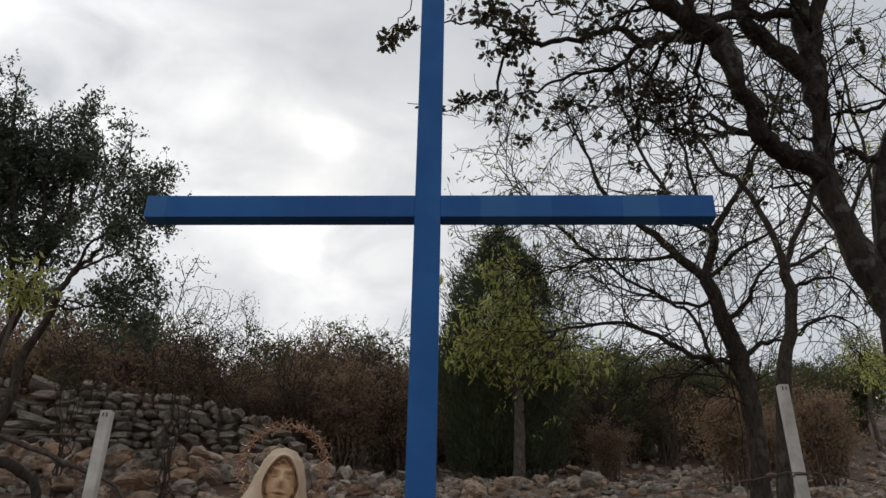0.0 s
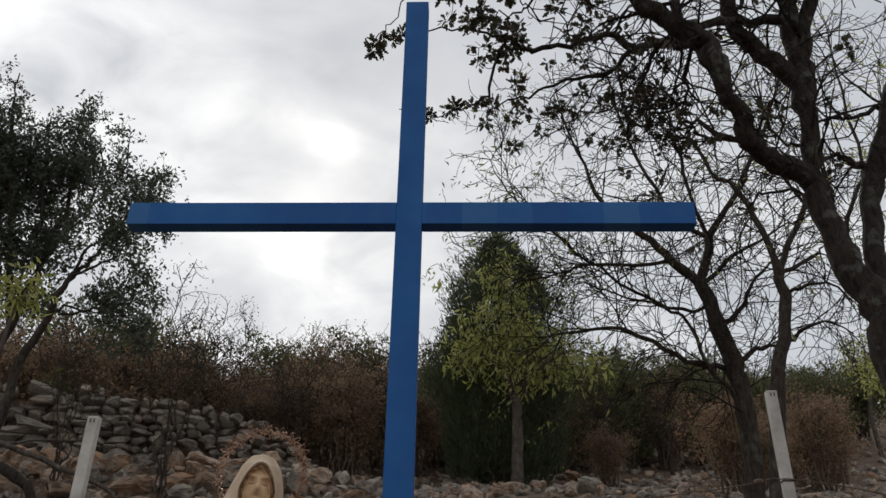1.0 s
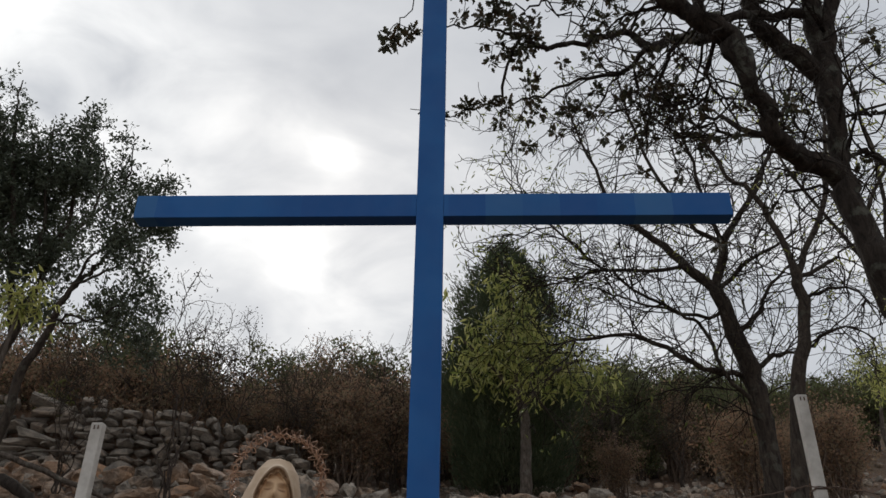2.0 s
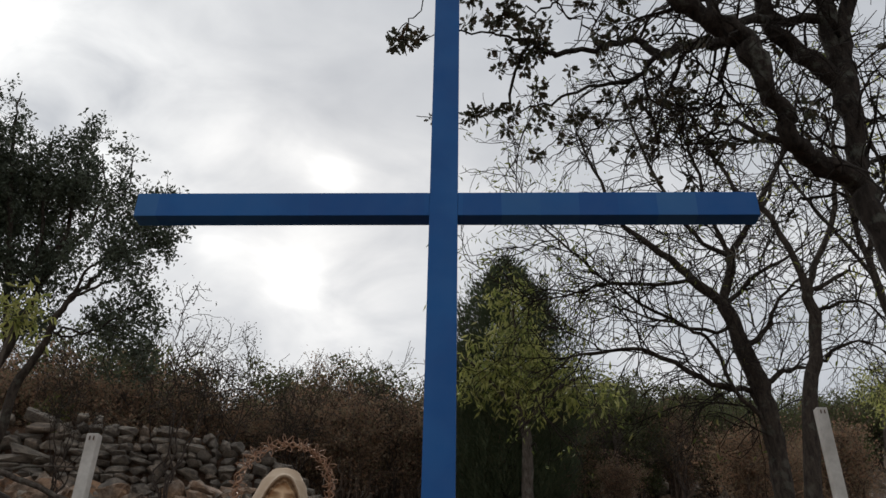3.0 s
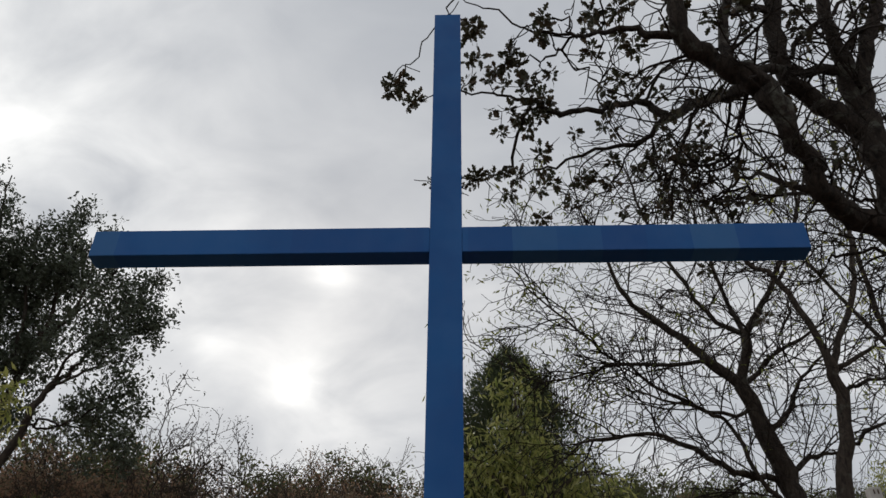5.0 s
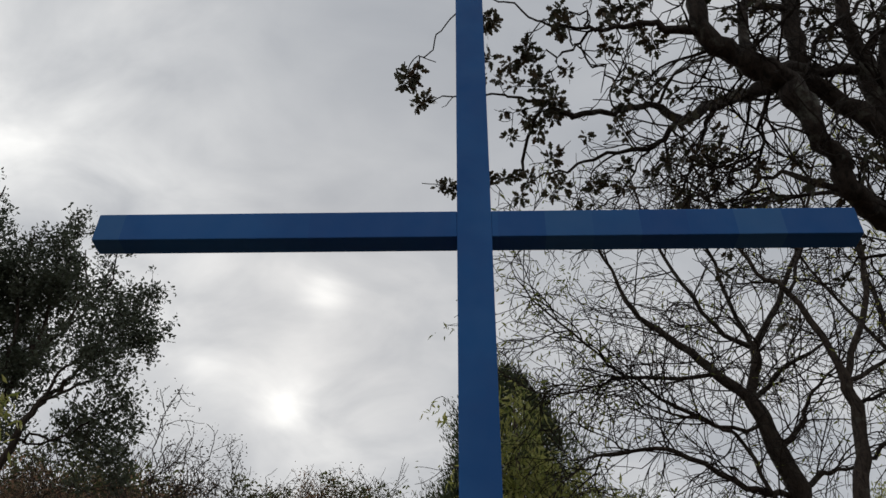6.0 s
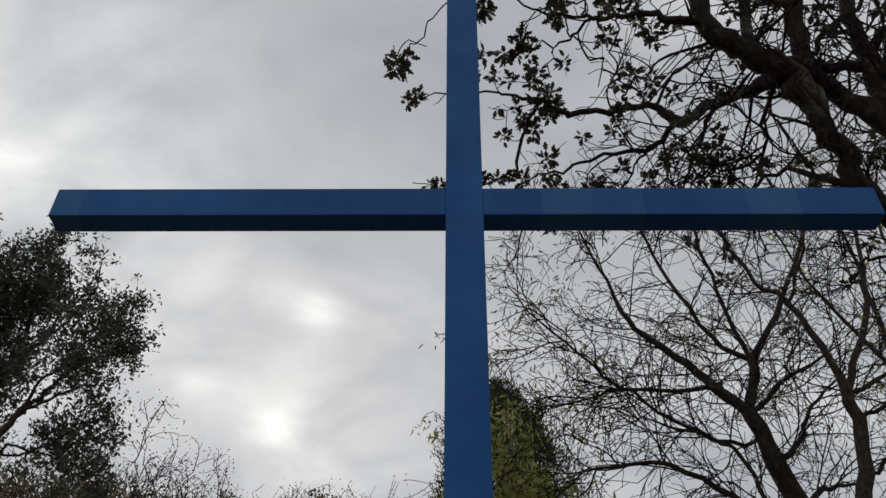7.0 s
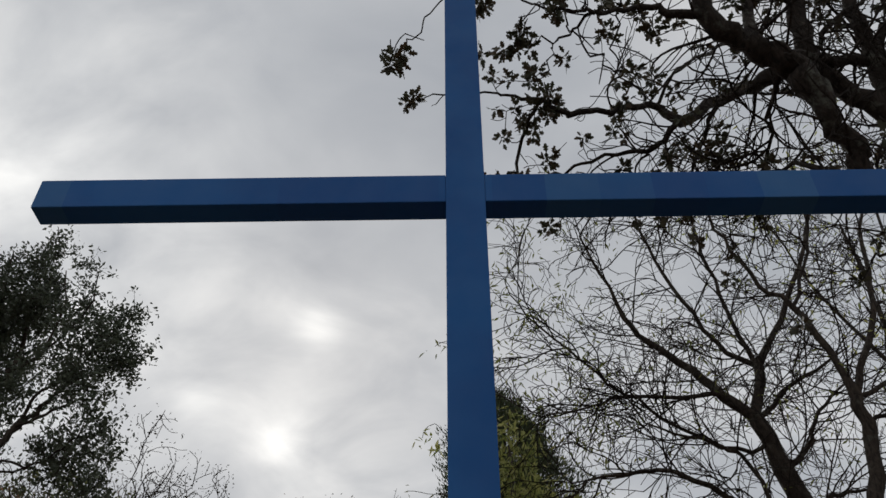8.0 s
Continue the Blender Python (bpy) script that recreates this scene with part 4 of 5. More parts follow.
    sk.branch([(3.11, 4.20, 4.87, 0.049), (3.32, 4.20, 5.29, 0.046), (3.52, 4.20, 5.64, 0.043), (3.64, 4.20, 6.13, 0.035), (3.77, 4.20, 6.67, 0.026), (4.07, 4.20, 7.42, 0.015)])
    sk.branch([(2.90, 4.20, 5.79, 0.029), (3.11, 4.20, 6.20, 0.025), (3.27, 4.20, 6.68, 0.021), (3.30, 4.20, 7.28, 0.012)])
    sk.branch([(3.13, 4.20, 4.85, 0.037), (3.47, 4.20, 5.02, 0.027), (3.52, 4.10, 5.08, 0.016), (3.80, 4.10, 5.26, 0.009)])
    sk.branch([(3.06, 4.20, 4.16, 0.030), (3.24, 4.10, 4.28, 0.025), (3.40, 4.10, 4.34, 0.015), (3.57, 4.00, 4.19, 0.008)])
    sk.branch([(3.17, 4.20, 4.66, 0.031), (3.32, 4.10, 4.70, 0.026), (3.57, 4.10, 4.67, 0.015), (3.66, 4.00, 4.35, 0.008)])
    sk.rad = [r * slim for r in sk.rad]
    sk.tips.clear()
    limbs = [k for k in range(len(sk.pos)) if sk.rad[k] < 0.05]
    first = sk.ramify(limbs, 0.7, (0.3, 0.8), 50, 0.15, 0.02, 0.009, 0.0048, 0.07)
    second = sk.ramify(first, 0.55, (0.16, 0.5), 45, 0.16, 0.0, 0.0056, 0.0034, 0.06)
    sk.ramify(second, 0.62, (0.08, 0.3), 42, 0.18, -0.05, 0.004, 0.003, 0.05)
    few = [i for i in sk.tips if rng.random() < 0.12]
    child_of(part("trunk", sk.mesh("trunk", TRUNK_BARK, 0.02), TRUNK_BARK), tree)
    child_of(branchwork(sk.mesh("branchwork", TWIG, 0.0, 0.02)), tree)
    child_of(part("crown", leaves("crown", round_tips(sk, few, 3, 0.05), LANCE, 0.06, YELLOW_LEAF, 0.3, 0.8), YELLOW_LEAF), tree)


    tree = thing("almond_tree", "grey-barked tree with long thin twigs and scattered yellow-green leaves", "tree", "bare trees", (5.7, 5.6, ground_z(5.7, 5.6)))
    sk = Skeleton()
    sk.limb([(5.7, 5.6, 1.9, 0.17), (5.45, 5.6, 3.0, 0.12), (5.05, 5.60, 4.15, 0.09), (4.62, 5.60, 5.19, 0.075), (4.50, 5.60, 6.05, 0.055), (4.48, 5.60, 6.95, 0.035), (4.48, 5.60, 8.0, 0.018)])
    sk.branch([(4.52, 5.60, 5.19, 0.05), (4.80, 5.60, 5.90, 0.042), (4.95, 5.60, 6.95, 0.035), (4.95, 5.60, 8.16, 0.025), (4.95, 5.6, 9.1, 0.014)])
    sk.branch([(4.50, 5.60, 6.05, 0.045), (4.82, 5.60, 6.72, 0.035), (5.35, 5.60, 7.49, 0.028), (5.7, 5.60, 8.3, 0.016)])
    sk.branch([(4.50, 5.60, 5.9, 0.04), (4.1, 5.60, 6.6, 0.03), (3.8, 5.6, 7.4, 0.02), (3.6, 5.6, 8.2, 0.012)])
    sk.rad = [r * slim for r in sk.rad]
    sk.tips.clear()
    limbs = [k for k in range(len(sk.pos)) if sk.rad[k] < 0.06 and sk.pos[k][2] > 5.3]
    first = sk.ramify(limbs, 0.62, (0.5, 1.4), 46, 0.08, 0.02, 0.010, 0.005, 0.09)
    second = sk.ramify(first, 0.55, (0.3, 0.9), 40, 0.1, 0.0, 0.007, 0.004, 0.08)
    sk.ramify(second, 0.35, (0.12, 0.4), 40, 0.14, -0.03, 0.0045, 0.0032, 0.06)
    few = [i for i in sk.tips if rng.random() < 0.24]
    child_of(part("trunk", sk.mesh("trunk", TRUNK_BARK, 0.02), TRUNK_BARK), tree)
    child_of(branchwork(sk.mesh("branchwork", TWIG, 0.0, 0.02)), tree)
    child_of(part("crown", leaves("crown", round_tips(sk, few, 5, 0.09), LANCE, 0.10, YELLOW_LEAF, 0.3, 0.8), YELLOW_LEAF), tree)


build_bare_trees()


def build_evergreen():
    tree = thing("evergreen_oak", "dense small-leaved evergreen tree with several slanting stems", "tree", place=(-5.6, 6.5, ground_z(-5.6, 6.5)))
    sk = Skeleton()
    sk.limb([(-5.37, 6.5, 3.06, 0.0702), (-5.25, 6.45, 3.86, 0.0593), (-5.15, 6.4, 4.38, 0.052), (-5.1, 6.4, 4.88, 0.0488), (-4.91, 6.35, 5.35, 0.0432), (-4.84, 6.3, 5.58, 0.0396), (-4.76, 6.3, 5.81, 0.0361)])
    sk.branch([(-4.76, 6.3, 5.81, 0.0287), (-4.68, 6.3, 6.03, 0.0215), (-4.58, 6.2, 6.19, 0.0177), (-4.37, 6.1, 6.29, 0.0139), (-4.18, 6, 6.39, 0.0101), (-4.07, 6, 6.62, 0.0065)])
    sk.branch([(-4.74, 6.3, 5.83, 0.0288), (-4.66, 6.4, 6.04, 0.0254), (-4.54, 6.4, 6.24, 0.0217), (-4.42, 6.4, 6.43, 0.018), (-4.31, 6.4, 6.71, 0.0144), (-4.19, 6.4, 6.96, 0.0107), (-4.07, 6.4, 7.21, 0.0069)])
    sk.branch([(-4.71, 6.3, 5.87, 0.0214), (-4.45, 6.3, 6.03, 0.0176), (-4.22, 6.2, 6.08, 0.0137), (-4.03, 6.2, 6.16, 0.0101), (-3.79, 6.2, 6.12, 0.0064)])
    sk.branch([(-4.82, 6.3, 5.39, 0.0175), (-4.61, 6.2, 5.43, 0.0136), (-4.36, 6.1, 5.31, 0.0133), (-4.2, 6.1, 5.38, 0.0115), (-3.96, 6, 5.47, 0.0096), (-3.84, 6, 5.64, 0.0062)])
    sk.branch([(-4.81, 6.3, 5.42, 0.0175), (-4.73, 6.4, 5.42, 0.0139), (-4.53, 6.5, 5.5, 0.0121), (-4.33, 6.6, 5.5, 0.0103), (-4.04, 6.6, 5.4, 0.0065)])
    sk.limb([(-5.94, 6.8, 3.11, 0.0895), (-5.87, 6.7, 4.41, 0.0668), (-5.49, 6.6, 5.31, 0.0527), (-5.37, 6.6, 5.93, 0.0419), (-5.32, 6.6, 6.2, 0.0383), (-5.22, 6.5, 6.5, 0.0344), (-5.17, 6.5, 6.7, 0.0307), (-5.13, 6.5, 6.99, 0.027), (-5.16, 6.5, 7.47, 0.0236), (-5.26, 6.5, 8.03, 0.0159), (-5.26, 6.5, 8.56, 0.0077)])
    sk.branch([(-5.32, 6.6, 6.2, 0.0227), (-5.36, 6.4, 6.4, 0.0265), (-5.33, 6.3, 6.83, 0.0228), (-5.37, 6.2, 7.27, 0.0191), (-5.46, 6.2, 7.81, 0.0156), (-5.52, 6.2, 8.28, 0.0076)])
    sk.branch([(-5.17, 6.5, 6.7, 0.0228), (-4.82, 6.4, 6.88, 0.0187), (-4.67, 6.3, 7.33, 0.0149), (-4.82, 6.3, 8.06, 0.0073)])
    sk.branch([(-4.82, 6.4, 6.88, 0.0148), (-4.5, 6.3, 7.2, 0.0128), (-4.32, 6.2, 7.51, 0.0108), (-4.36, 6.2, 7.92, 0.0071)])
    sk.branch([(-5.49, 6.6, 5.31, 0.0413), (-5.54, 6.3, 6.04, 0.0377), (-5.64, 6.1, 6.87, 0.0307), (-5.86, 6, 7.85, 0.0239), (-5.92, 5.9, 8.42, 0.0118), (-5.97, 5.9, 8.82, 0.0078)])
    sk.tips.clear()
    # foliage masses: full ones above, open ones below and along the edge
    dense = [(-5.48, 6.2, 8.13, 0.22), (-5.28, 6.4, 8.24, 0.24), (-5.03, 6.3, 8.33, 0.15), (-4.37, 6.2, 7.95, 0.13), (-5.88, 6.3, 8.08, 0.19), (-5.86, 5.9, 8.23, 0.15), (-6.09, 5.9, 8.72, 0.16), (-5.59, 6.3, 7.7, 0.31), (-5.14, 6.4, 7.72, 0.34), (-5.63, 6.3, 7.21, 0.32), (-5.13, 6.5, 7.21, 0.32), (-4.41, 6.2, 7, 0.18), (-4.16, 6.4, 7.13, 0.23), (-5.54, 6.6, 6.93, 0.28), (-4.42, 6.2, 7.47, 0.22), (-6.02, 6.3, 7.53, 0.5), (-5.74, 6.4, 6.73, 0.36), (-6.46, 6.4, 7.79, 0.6), (-6.32, 6.5, 6.8, 0.5), (-5.39, 6.4, 6.17, 0.1655)]
    dense += [(-5.52, 6.4, 5.72, 0.2556), (-5.6, 6.3, 6.35, 0.2295), (-5.3, 6.3, 7.08, 0.2174), (-5.25, 6.2, 7.44, 0.2031), (-4.78, 6.3, 7.33, 0.1997), (-4.15, 6.3, 7.48, 0.1811), (-3.94, 6.4, 7.38, 0.134), (-4.38, 6.2, 7.65, 0.1672)]
    sparse = [(-3.95, 6.4, 7.19, 0.11), (-3.81, 6.4, 6.77, 0.1), (-4.05, 6.3, 6.65, 0.21), (-3.77, 6.2, 6.12, 0.14), (-3.85, 6.1, 5.85, 0.17), (-4.06, 6.2, 6.27, 0.17), (-4.43, 6.1, 6.53, 0.18), (-4.1, 6, 5.52, 0.18), (-3.67, 6, 5.31, 0.16), (-4.07, 6.5, 5.29, 0.19), (-4.47, 6.2, 5.57, 0.14), (-5.03, 6.5, 6.58, 0.16), (-4.82, 6.3, 8.2, 0.08), (-5.42, 6.4, 6.4, 0.19), (-3.79, 6, 5.57, 0.12), (-5.49, 6.4, 5.94, 0.23), (-4.57, 6.2, 6.12, 0.1), (-3.81, 6.4, 7.24, 0.0945), (-3.72, 6.4, 6.69, 0.0918), (-5.09, 6.5, 6.05, 0.1484), (-4.83, 6.4, 6.28, 0.132), (-5.26, 6.5, 5.66, 0.1474), (-4.42, 6.1, 5.76, 0.11)]
    def balls(rows, stretch):
        return [(x, y + rng.normal(0, 0.12), z, r, r * stretch, r * 1.05) for x, y, z, r in rows]

    full, thin = balls(dense, 2.0), [(*b[:3], b[3] * 1.45, b[4] * 1.6, b[5] * 1.3) for b in balls(sparse, 1.5)]
    sprays = [(*c, *(rng.uniform(0.07, 0.15) * np.array((1, 1, 1.35)))) for c in np.concatenate([in_blobs(420, full, 0.3), in_blobs(125, thin, 0.1)])]
    sk.grow([p[:3] for p in sprays], 0.005, 0.008, 0.12, 0.0, 0.25, 2.5)
    sk.tips.clear()
    sk.grow(in_blobs(2700, sprays), 0.003, 0.006, 0.07, -0.05, 0.3, 0.7)
    sk.ramify(list(sk.tips), 1.0, (0.06, 0.2), 25, 0.12, 0.12, 0.003, 0.002, 0.05)
    spots = round_tips(sk, sk.tips, 11, 0.04)
    child_of(part("trunk", sk.mesh("trunk", TRUNK_BARK, 0.02), TRUNK_BARK), tree)
    child_of(branchwork(sk.mesh("branchwork", TWIG, 0.0, 0.02)), tree)
    child_of(part("crown", leaves("crown", spots, OVAL, 0.052, OLIVE_LEAF, 0.35, -0.5), OLIVE_LEAF), tree)


rng = np.random.default_rng(11)
build_evergreen()


def build_yellow_tree():
    tree = thing("young_almond_tree", "small tree with drooping yellow-green leaves and slim grey trunk", "tree", place=(1.06, 11.5, ground_z(1.06, 11.5)))
    sk = Skeleton()
    g = ground_z(1.06, 11.5)
    sk.limb([(1.04, 11.5, g - 0.2, 0.14), (1.04, 11.5, g + 0.3, 0.105), (1.08, 11.5, g + 1.1, 0.09), (1.04, 11.5, 6.1, 0.085), (0.95, 11.5, 6.9, 0.06), (0.92, 11.5, 7.9, 0.035), (0.9, 11.5, 8.9, 0.012)])
    sk.branch([(1.04, 11.5, 6.1, 0.05), (1.5, 11.4, 6.6, 0.04), (2.0, 11.3, 6.9, 0.025), (2.4, 11.2, 6.8, 0.01)])
    sk.branch([(1.04, 11.5, 6.2, 0.05), (0.6, 11.4, 6.7, 0.04), (0.1, 11.3, 7.2, 0.025), (-0.3, 11.3, 7.4, 0.01)])
    sk.branch([(0.92, 11.5, 7.0, 0.02), (0.19, 11.2, 7.48, 0.0088), (-0.02, 11.2, 8.05, 0.0065), (-0.19, 11.2, 8.4, 0.006), (-0.36, 11.2, 8.62, 0.006), (-0.51, 11.2, 8.54, 0.006), (-0.58, 11.2, 8.36, 0.006)])
    sk.branch([(-0.11, 11.2, 8.25, 0.006), (-0.24, 11.2, 8.25, 0.006), (-0.35, 11.2, 8.19, 0.006)])
    shoots = list(sk.tips[-2:])
    sk.branch([(1.05, 11.5, 5.6, 0.022), (1.2, 11.45, 5.75, 0.015), (1.24, 11.4, 5.6, 0.008)])
    sk.tips.clear()
    crown = [(0.9, 11.4, 8.2, 0.55, 0.6, 0.75), (0.7, 11.3, 7.3, 0.95, 0.9, 0.6), (1.4, 11.3, 6.9, 0.95, 0.8, 0.55), (0.4, 11.2, 6.75, 0.75, 0.8, 0.4), (2.15, 11.2, 6.6, 0.6, 0.6, 0.38), (1.2, 11.1, 6.3, 0.7, 0.5, 0.25)]
    sk.tips += shoots * 2
    sk.grow(in_blobs(120, crown), 0.004, 0.008, 0.15, 0.05, 0.3, 2.5)
    sk.grow(in_blobs(330, crown), 0.003, 0.006, 0.12, 0.15, 0.3, 1.0)
    spots = round_tips(sk, sk.tips, 5, 0.09)
    child_of(part("trunk", sk.mesh("trunk", GREY_BARK, 0.02), GREY_BARK), tree)
    child_of(branchwork(sk.mesh("branchwork", TWIG, 0.0, 0.02)), tree)
    child_of(part("crown", leaves("crown", spots, LANCE, 0.165, YELLOW_LEAF, 0.3, 1.2), YELLOW_LEAF), tree)


build_yellow_tree()


def conifer(name, label, x, y, height, radius, sprays, leaf_size, mat, per=26):
    """Dense cone of short upswept sprays round a straight stem."""
    g = ground_z(x, y)
    tree = thing(name, label, "tree", place=(x, y, g))
    sk = Skeleton()
    sk.limb([(x, y, g - 0.2, 0.06 * height ** 0.5), (x, y, g + height * 0.4, 0.04 * height ** 0.5), (x + 0.05, y, g + height * 0.97, 0.008)], steps=10)
    sk.tips.clear()
    h = 1 - rng.uniform(0, 1, sprays) ** 0.62
    a = rng.uniform(0, 2 * math.pi, sprays)
    wave = 1 + 0.16 * np.sin(a * 3 + h * 14) + 0.12 * np.sin(a * 5 - h * 9)
    prof = np.interp(h, [0, 0.3, 0.57, 0.8, 0.9, 1], [0.62, 0.95, 0.84, 0.52, 0.30, 0.02])
    r = radius * prof * wave * rng.uniform(0.45, 1.0, sprays)
    ends = np.stack([x + r * np.cos(a), y + r * np.sin(a), g + 0.15 + height * 0.85 * h + 0.28 * r + height * 0.06 * h], 1)
    sk.grow(ends, 0.004, 0.008, 0.3, -0.02, 0.1, 5.0)
    pts = np.repeat(ends, per, axis=0) + rng.normal(0, 1, (sprays * per, 3)) * np.array((0.075, 0.075, 0.13)) * (radius / 1.75) ** 0.5
    out = np.stack([np.cos(a), np.sin(a), np.full(sprays, 1.6)], 1)
    child_of(part("trunk", sk.mesh("trunk", TWIG), TWIG), tree)
    child_of(part("crown", leaves("crown", pts, LANCE, leaf_size, mat, 0.4, 0, np.repeat(out, per, axis=0)), mat), tree)
    return tree


conifer("juniper", "tall dark conical juniper with dense scaly foliage", 0.88, 13.0, 5.85, 1.55, 2000, 0.085, JUNIPER_LEAF, 40)


# ---- shrubs ----
def shrub(name, label, height, width, stems, twigs, per_tip, leaf_size, mat, twig_mat, shape=LANCE, group="shrubs", flare=0.3, clear=0.12):
    bush = thing(name, label, "shrub", group)
    sk = Skeleton()
    for k in range(stems):
        a = 2 * math.pi * (k + rng.uniform(-0.3, 0.3)) / stems
        out = rng.uniform(0.2, 0.75) * width
        h = height * rng.uniform(0.65, 1.0)
        w = 0.62 if flare < 0.2 else 1.0
        sk.limb([(0.25 * flare * math.cos(a), 0.25 * flare * math.sin(a), -0.25, 0.03 * w), (out * flare * math.cos(a), out * flare * math.sin(a), h * 0.35, 0.022 * w),
                 (out * 0.75 * math.cos(a), out * 0.75 * math.sin(a), h * 0.7, 0.014 * w), (out * math.cos(a), out * math.sin(a), h, 0.005)], steps=5, wobble=0.045 if flare < 0.2 else 0.03)
    stem_nodes = list(range(len(sk.pos)))
    sk.tips.clear()
    first = sk.ramify([k for k in stem_nodes if sk.pos[k][2] > height * clear], 0.75, (0.25 * width, 0.75 * width), 46, 0.17, 0.03, 0.010, 0.006, 0.08)
    second = sk.ramify(first, twigs, (0.12, 0.42), 44, 0.2, 0.04, 0.0065, 0.0045, 0.06)
    third = sk.ramify(second, twigs * 0.8, (0.06, 0.24), 44, 0.22, 0.03, 0.005, 0.0038, 0.05)
    branchwork(sk.mesh("branchwork", twig_mat), bush)
    if per_tip:
        ids = [k for k in first + second + third if rng.random() < per_tip * (1.0 if flare < 0.2 else min(1.0, 3.6 * (1.08 - sk.pos[k][2] / height)))]
        part("crown", leaves("crown", round_tips(sk, ids, 3, 0.075), shape, leaf_size, mat, 0.4), mat, bush)
    return bush


def plant(first, spots):
    """The first stands at the first spot, copies at the rest: x, y, turn, size."""
    for k, (x, y, turn, size) in enumerate(spots):
        m = pose(x, y, ground_z(x, y) - 0.05, 0, 0, turn)
        if k == 0:
            first.matrix_world = m @ Matrix.Diagonal((size, size, size, 1))
        else:
            made = copy_thing(first, m)
            made.scale = (size, size, size * rng.uniform(0.92, 1.08))


plant(shrub("bare_shrub", "leafless dark shrub with slim stems and fine crooked twigs", 3.05, 0.8, 6, 0.82, 0.3, 0.034, OAK_LEAF, SHRUB_TWIG, OVAL, "bare shrubs", 0.1, 0.56),
      [(-3.58, 7.5, 0, 0.97), (-5.25, 8.1, 200, 0.74)])
plant(shrub("bare_shrub", "leafless shrub with a fan of fine twigs behind the wall", 2.6, 0.8, 6, 0.62, 0.3, 0.034, OAK_LEAF, SHRUB_TWIG, OVAL, "bare shrubs", 0.1, 0.4),
      [(-4.5, 12.6, 140, 1.3), (-3.2, 13.2, 200, 1.1), (-2.4, 15.0, 290, 1.2), (-5.9, 12.3, 20, 1.2), (-7.4, 12.2, 75, 1.3), (-1.5, 14.6, 20, 1.08), (4.6, 15.2, 110, 0.8), (3.1, 14.6, 60, 0.85)])
plant(shrub("brown_shrub", "thick russet-brown shrub with dry leaves", 2.3, 0.95, 16, 0.4, 0.95, 0.048, BROWN_LEAF, BROWN_TWIG, OVAL, "brown shrubs", 0.62),
      [(-2.2, 13.6, 0, 1.1), (-3.4, 14.4, 80, 1.05), (-1.0, 14.8, 150, 1.0), (-4.6, 14.0, 230, 1.05), (-5.7, 13.4, 300, 1.0), (-7.0, 13.2, 30, 1.05), (-8.3, 13.4, 100, 1.1), (-0.1, 16.0, 200, 1.0),
       (-2.9, 16.5, 45, 1.25), (-6.4, 16.0, 120, 1.3), (-9.6, 13.6, 60, 1.2), (-6.3, 12.3, 33, 1.3), (-7.6, 12.0, 77, 1.35), (-8.9, 12.0, 200, 1.4), (-5.2, 12.7, 260, 1.15), (4.1, 9.4, 0, 0.72), (5.5, 9.8, 90, 0.72), (5.2, 11.2, 10, 0.65), (-1.7, 15.9, 75, 1.2), (-4.0, 15.6, 15, 1.2), (-5.4, 15.2, 195, 1.2), (-0.6, 17.4, 245, 1.25), (-3.9, 18.6, 345, 1.4), (-8.0, 15.6, 175, 1.4), (-10.2, 14.4, 275, 1.4), (1.2, 15.6, 20, 0.8), (2.2, 16.2, 160, 0.9), (4.9, 16.6, 250, 0.95), (6.2, 16.4, 20, 0.85), (7.5, 16.0, 130, 0.8), (6.3, 12.8, 40, 0.65), (7.4, 13.6, 290, 0.7), (2.9, 13.4, 200, 0.6)])
plant(shrub("green_shrub", "dull green dense shrub on the slope", 2.4, 1.1, 11, 0.36, 1.0, 0.075, DARK_LEAF, SHRUB_TWIG, OVAL, "green shrubs"),
      [(1.0, 17.6, 0, 1.0), (0.3, 17.0, 15, 0.95), (1.7, 17.2, 35, 1.0), (3.0, 17.1, 65, 1.0), (4.4, 17.2, 95, 0.95), (5.8, 17.3, 125, 0.9), (7.2, 17.5, 155, 0.85), (8.6, 17.9, 185, 0.85), (2.6, 16.6, 215, 0.75), (4.0, 16.5, 245, 0.75), (-7.0, 14.4, 90, 1.35), (-9.0, 15.2, 140, 1.5), (2.4, 17.9, 60, 1.05), (3.8, 17.7, 130, 1.0), (5.2, 18.0, 200, 1.0), (6.6, 18.2, 260, 0.95), (-0.4, 18.2, 320, 1.15), (8.0, 18.6, 20, 0.95), (-4.6, 17.6, 80, 1.2), (-7.8, 17.4, 10, 1.3),
       (-9.4, 11.6, 170, 1.0), (9.6, 18.8, 33, 1.0), (2.0, 19.5, 44, 1.2), (4.6, 20.0, 55, 1.2), (-2.4, 19.0, 66, 1.3), (7.4, 21.0, 15, 1.2), (11.6, 21.0, 200, 1.1), (-10.8, 15.0, 25, 1.4)] + [(-15 + 2.0 * k + 0.6 * math.sin(k * 2.3), 22.5 + 2.0 * math.sin(k * 1.7), k * 77, 0.85 + 0.12 * math.sin(k * 3.1)) for k in range(17)] + [(-18 + 2.3 * k, 26.5 + 1.2 * math.sin(k * 2.9), k * 131, 0.68 + 0.1 * math.sin(k * 1.3)) for k in range(18)])


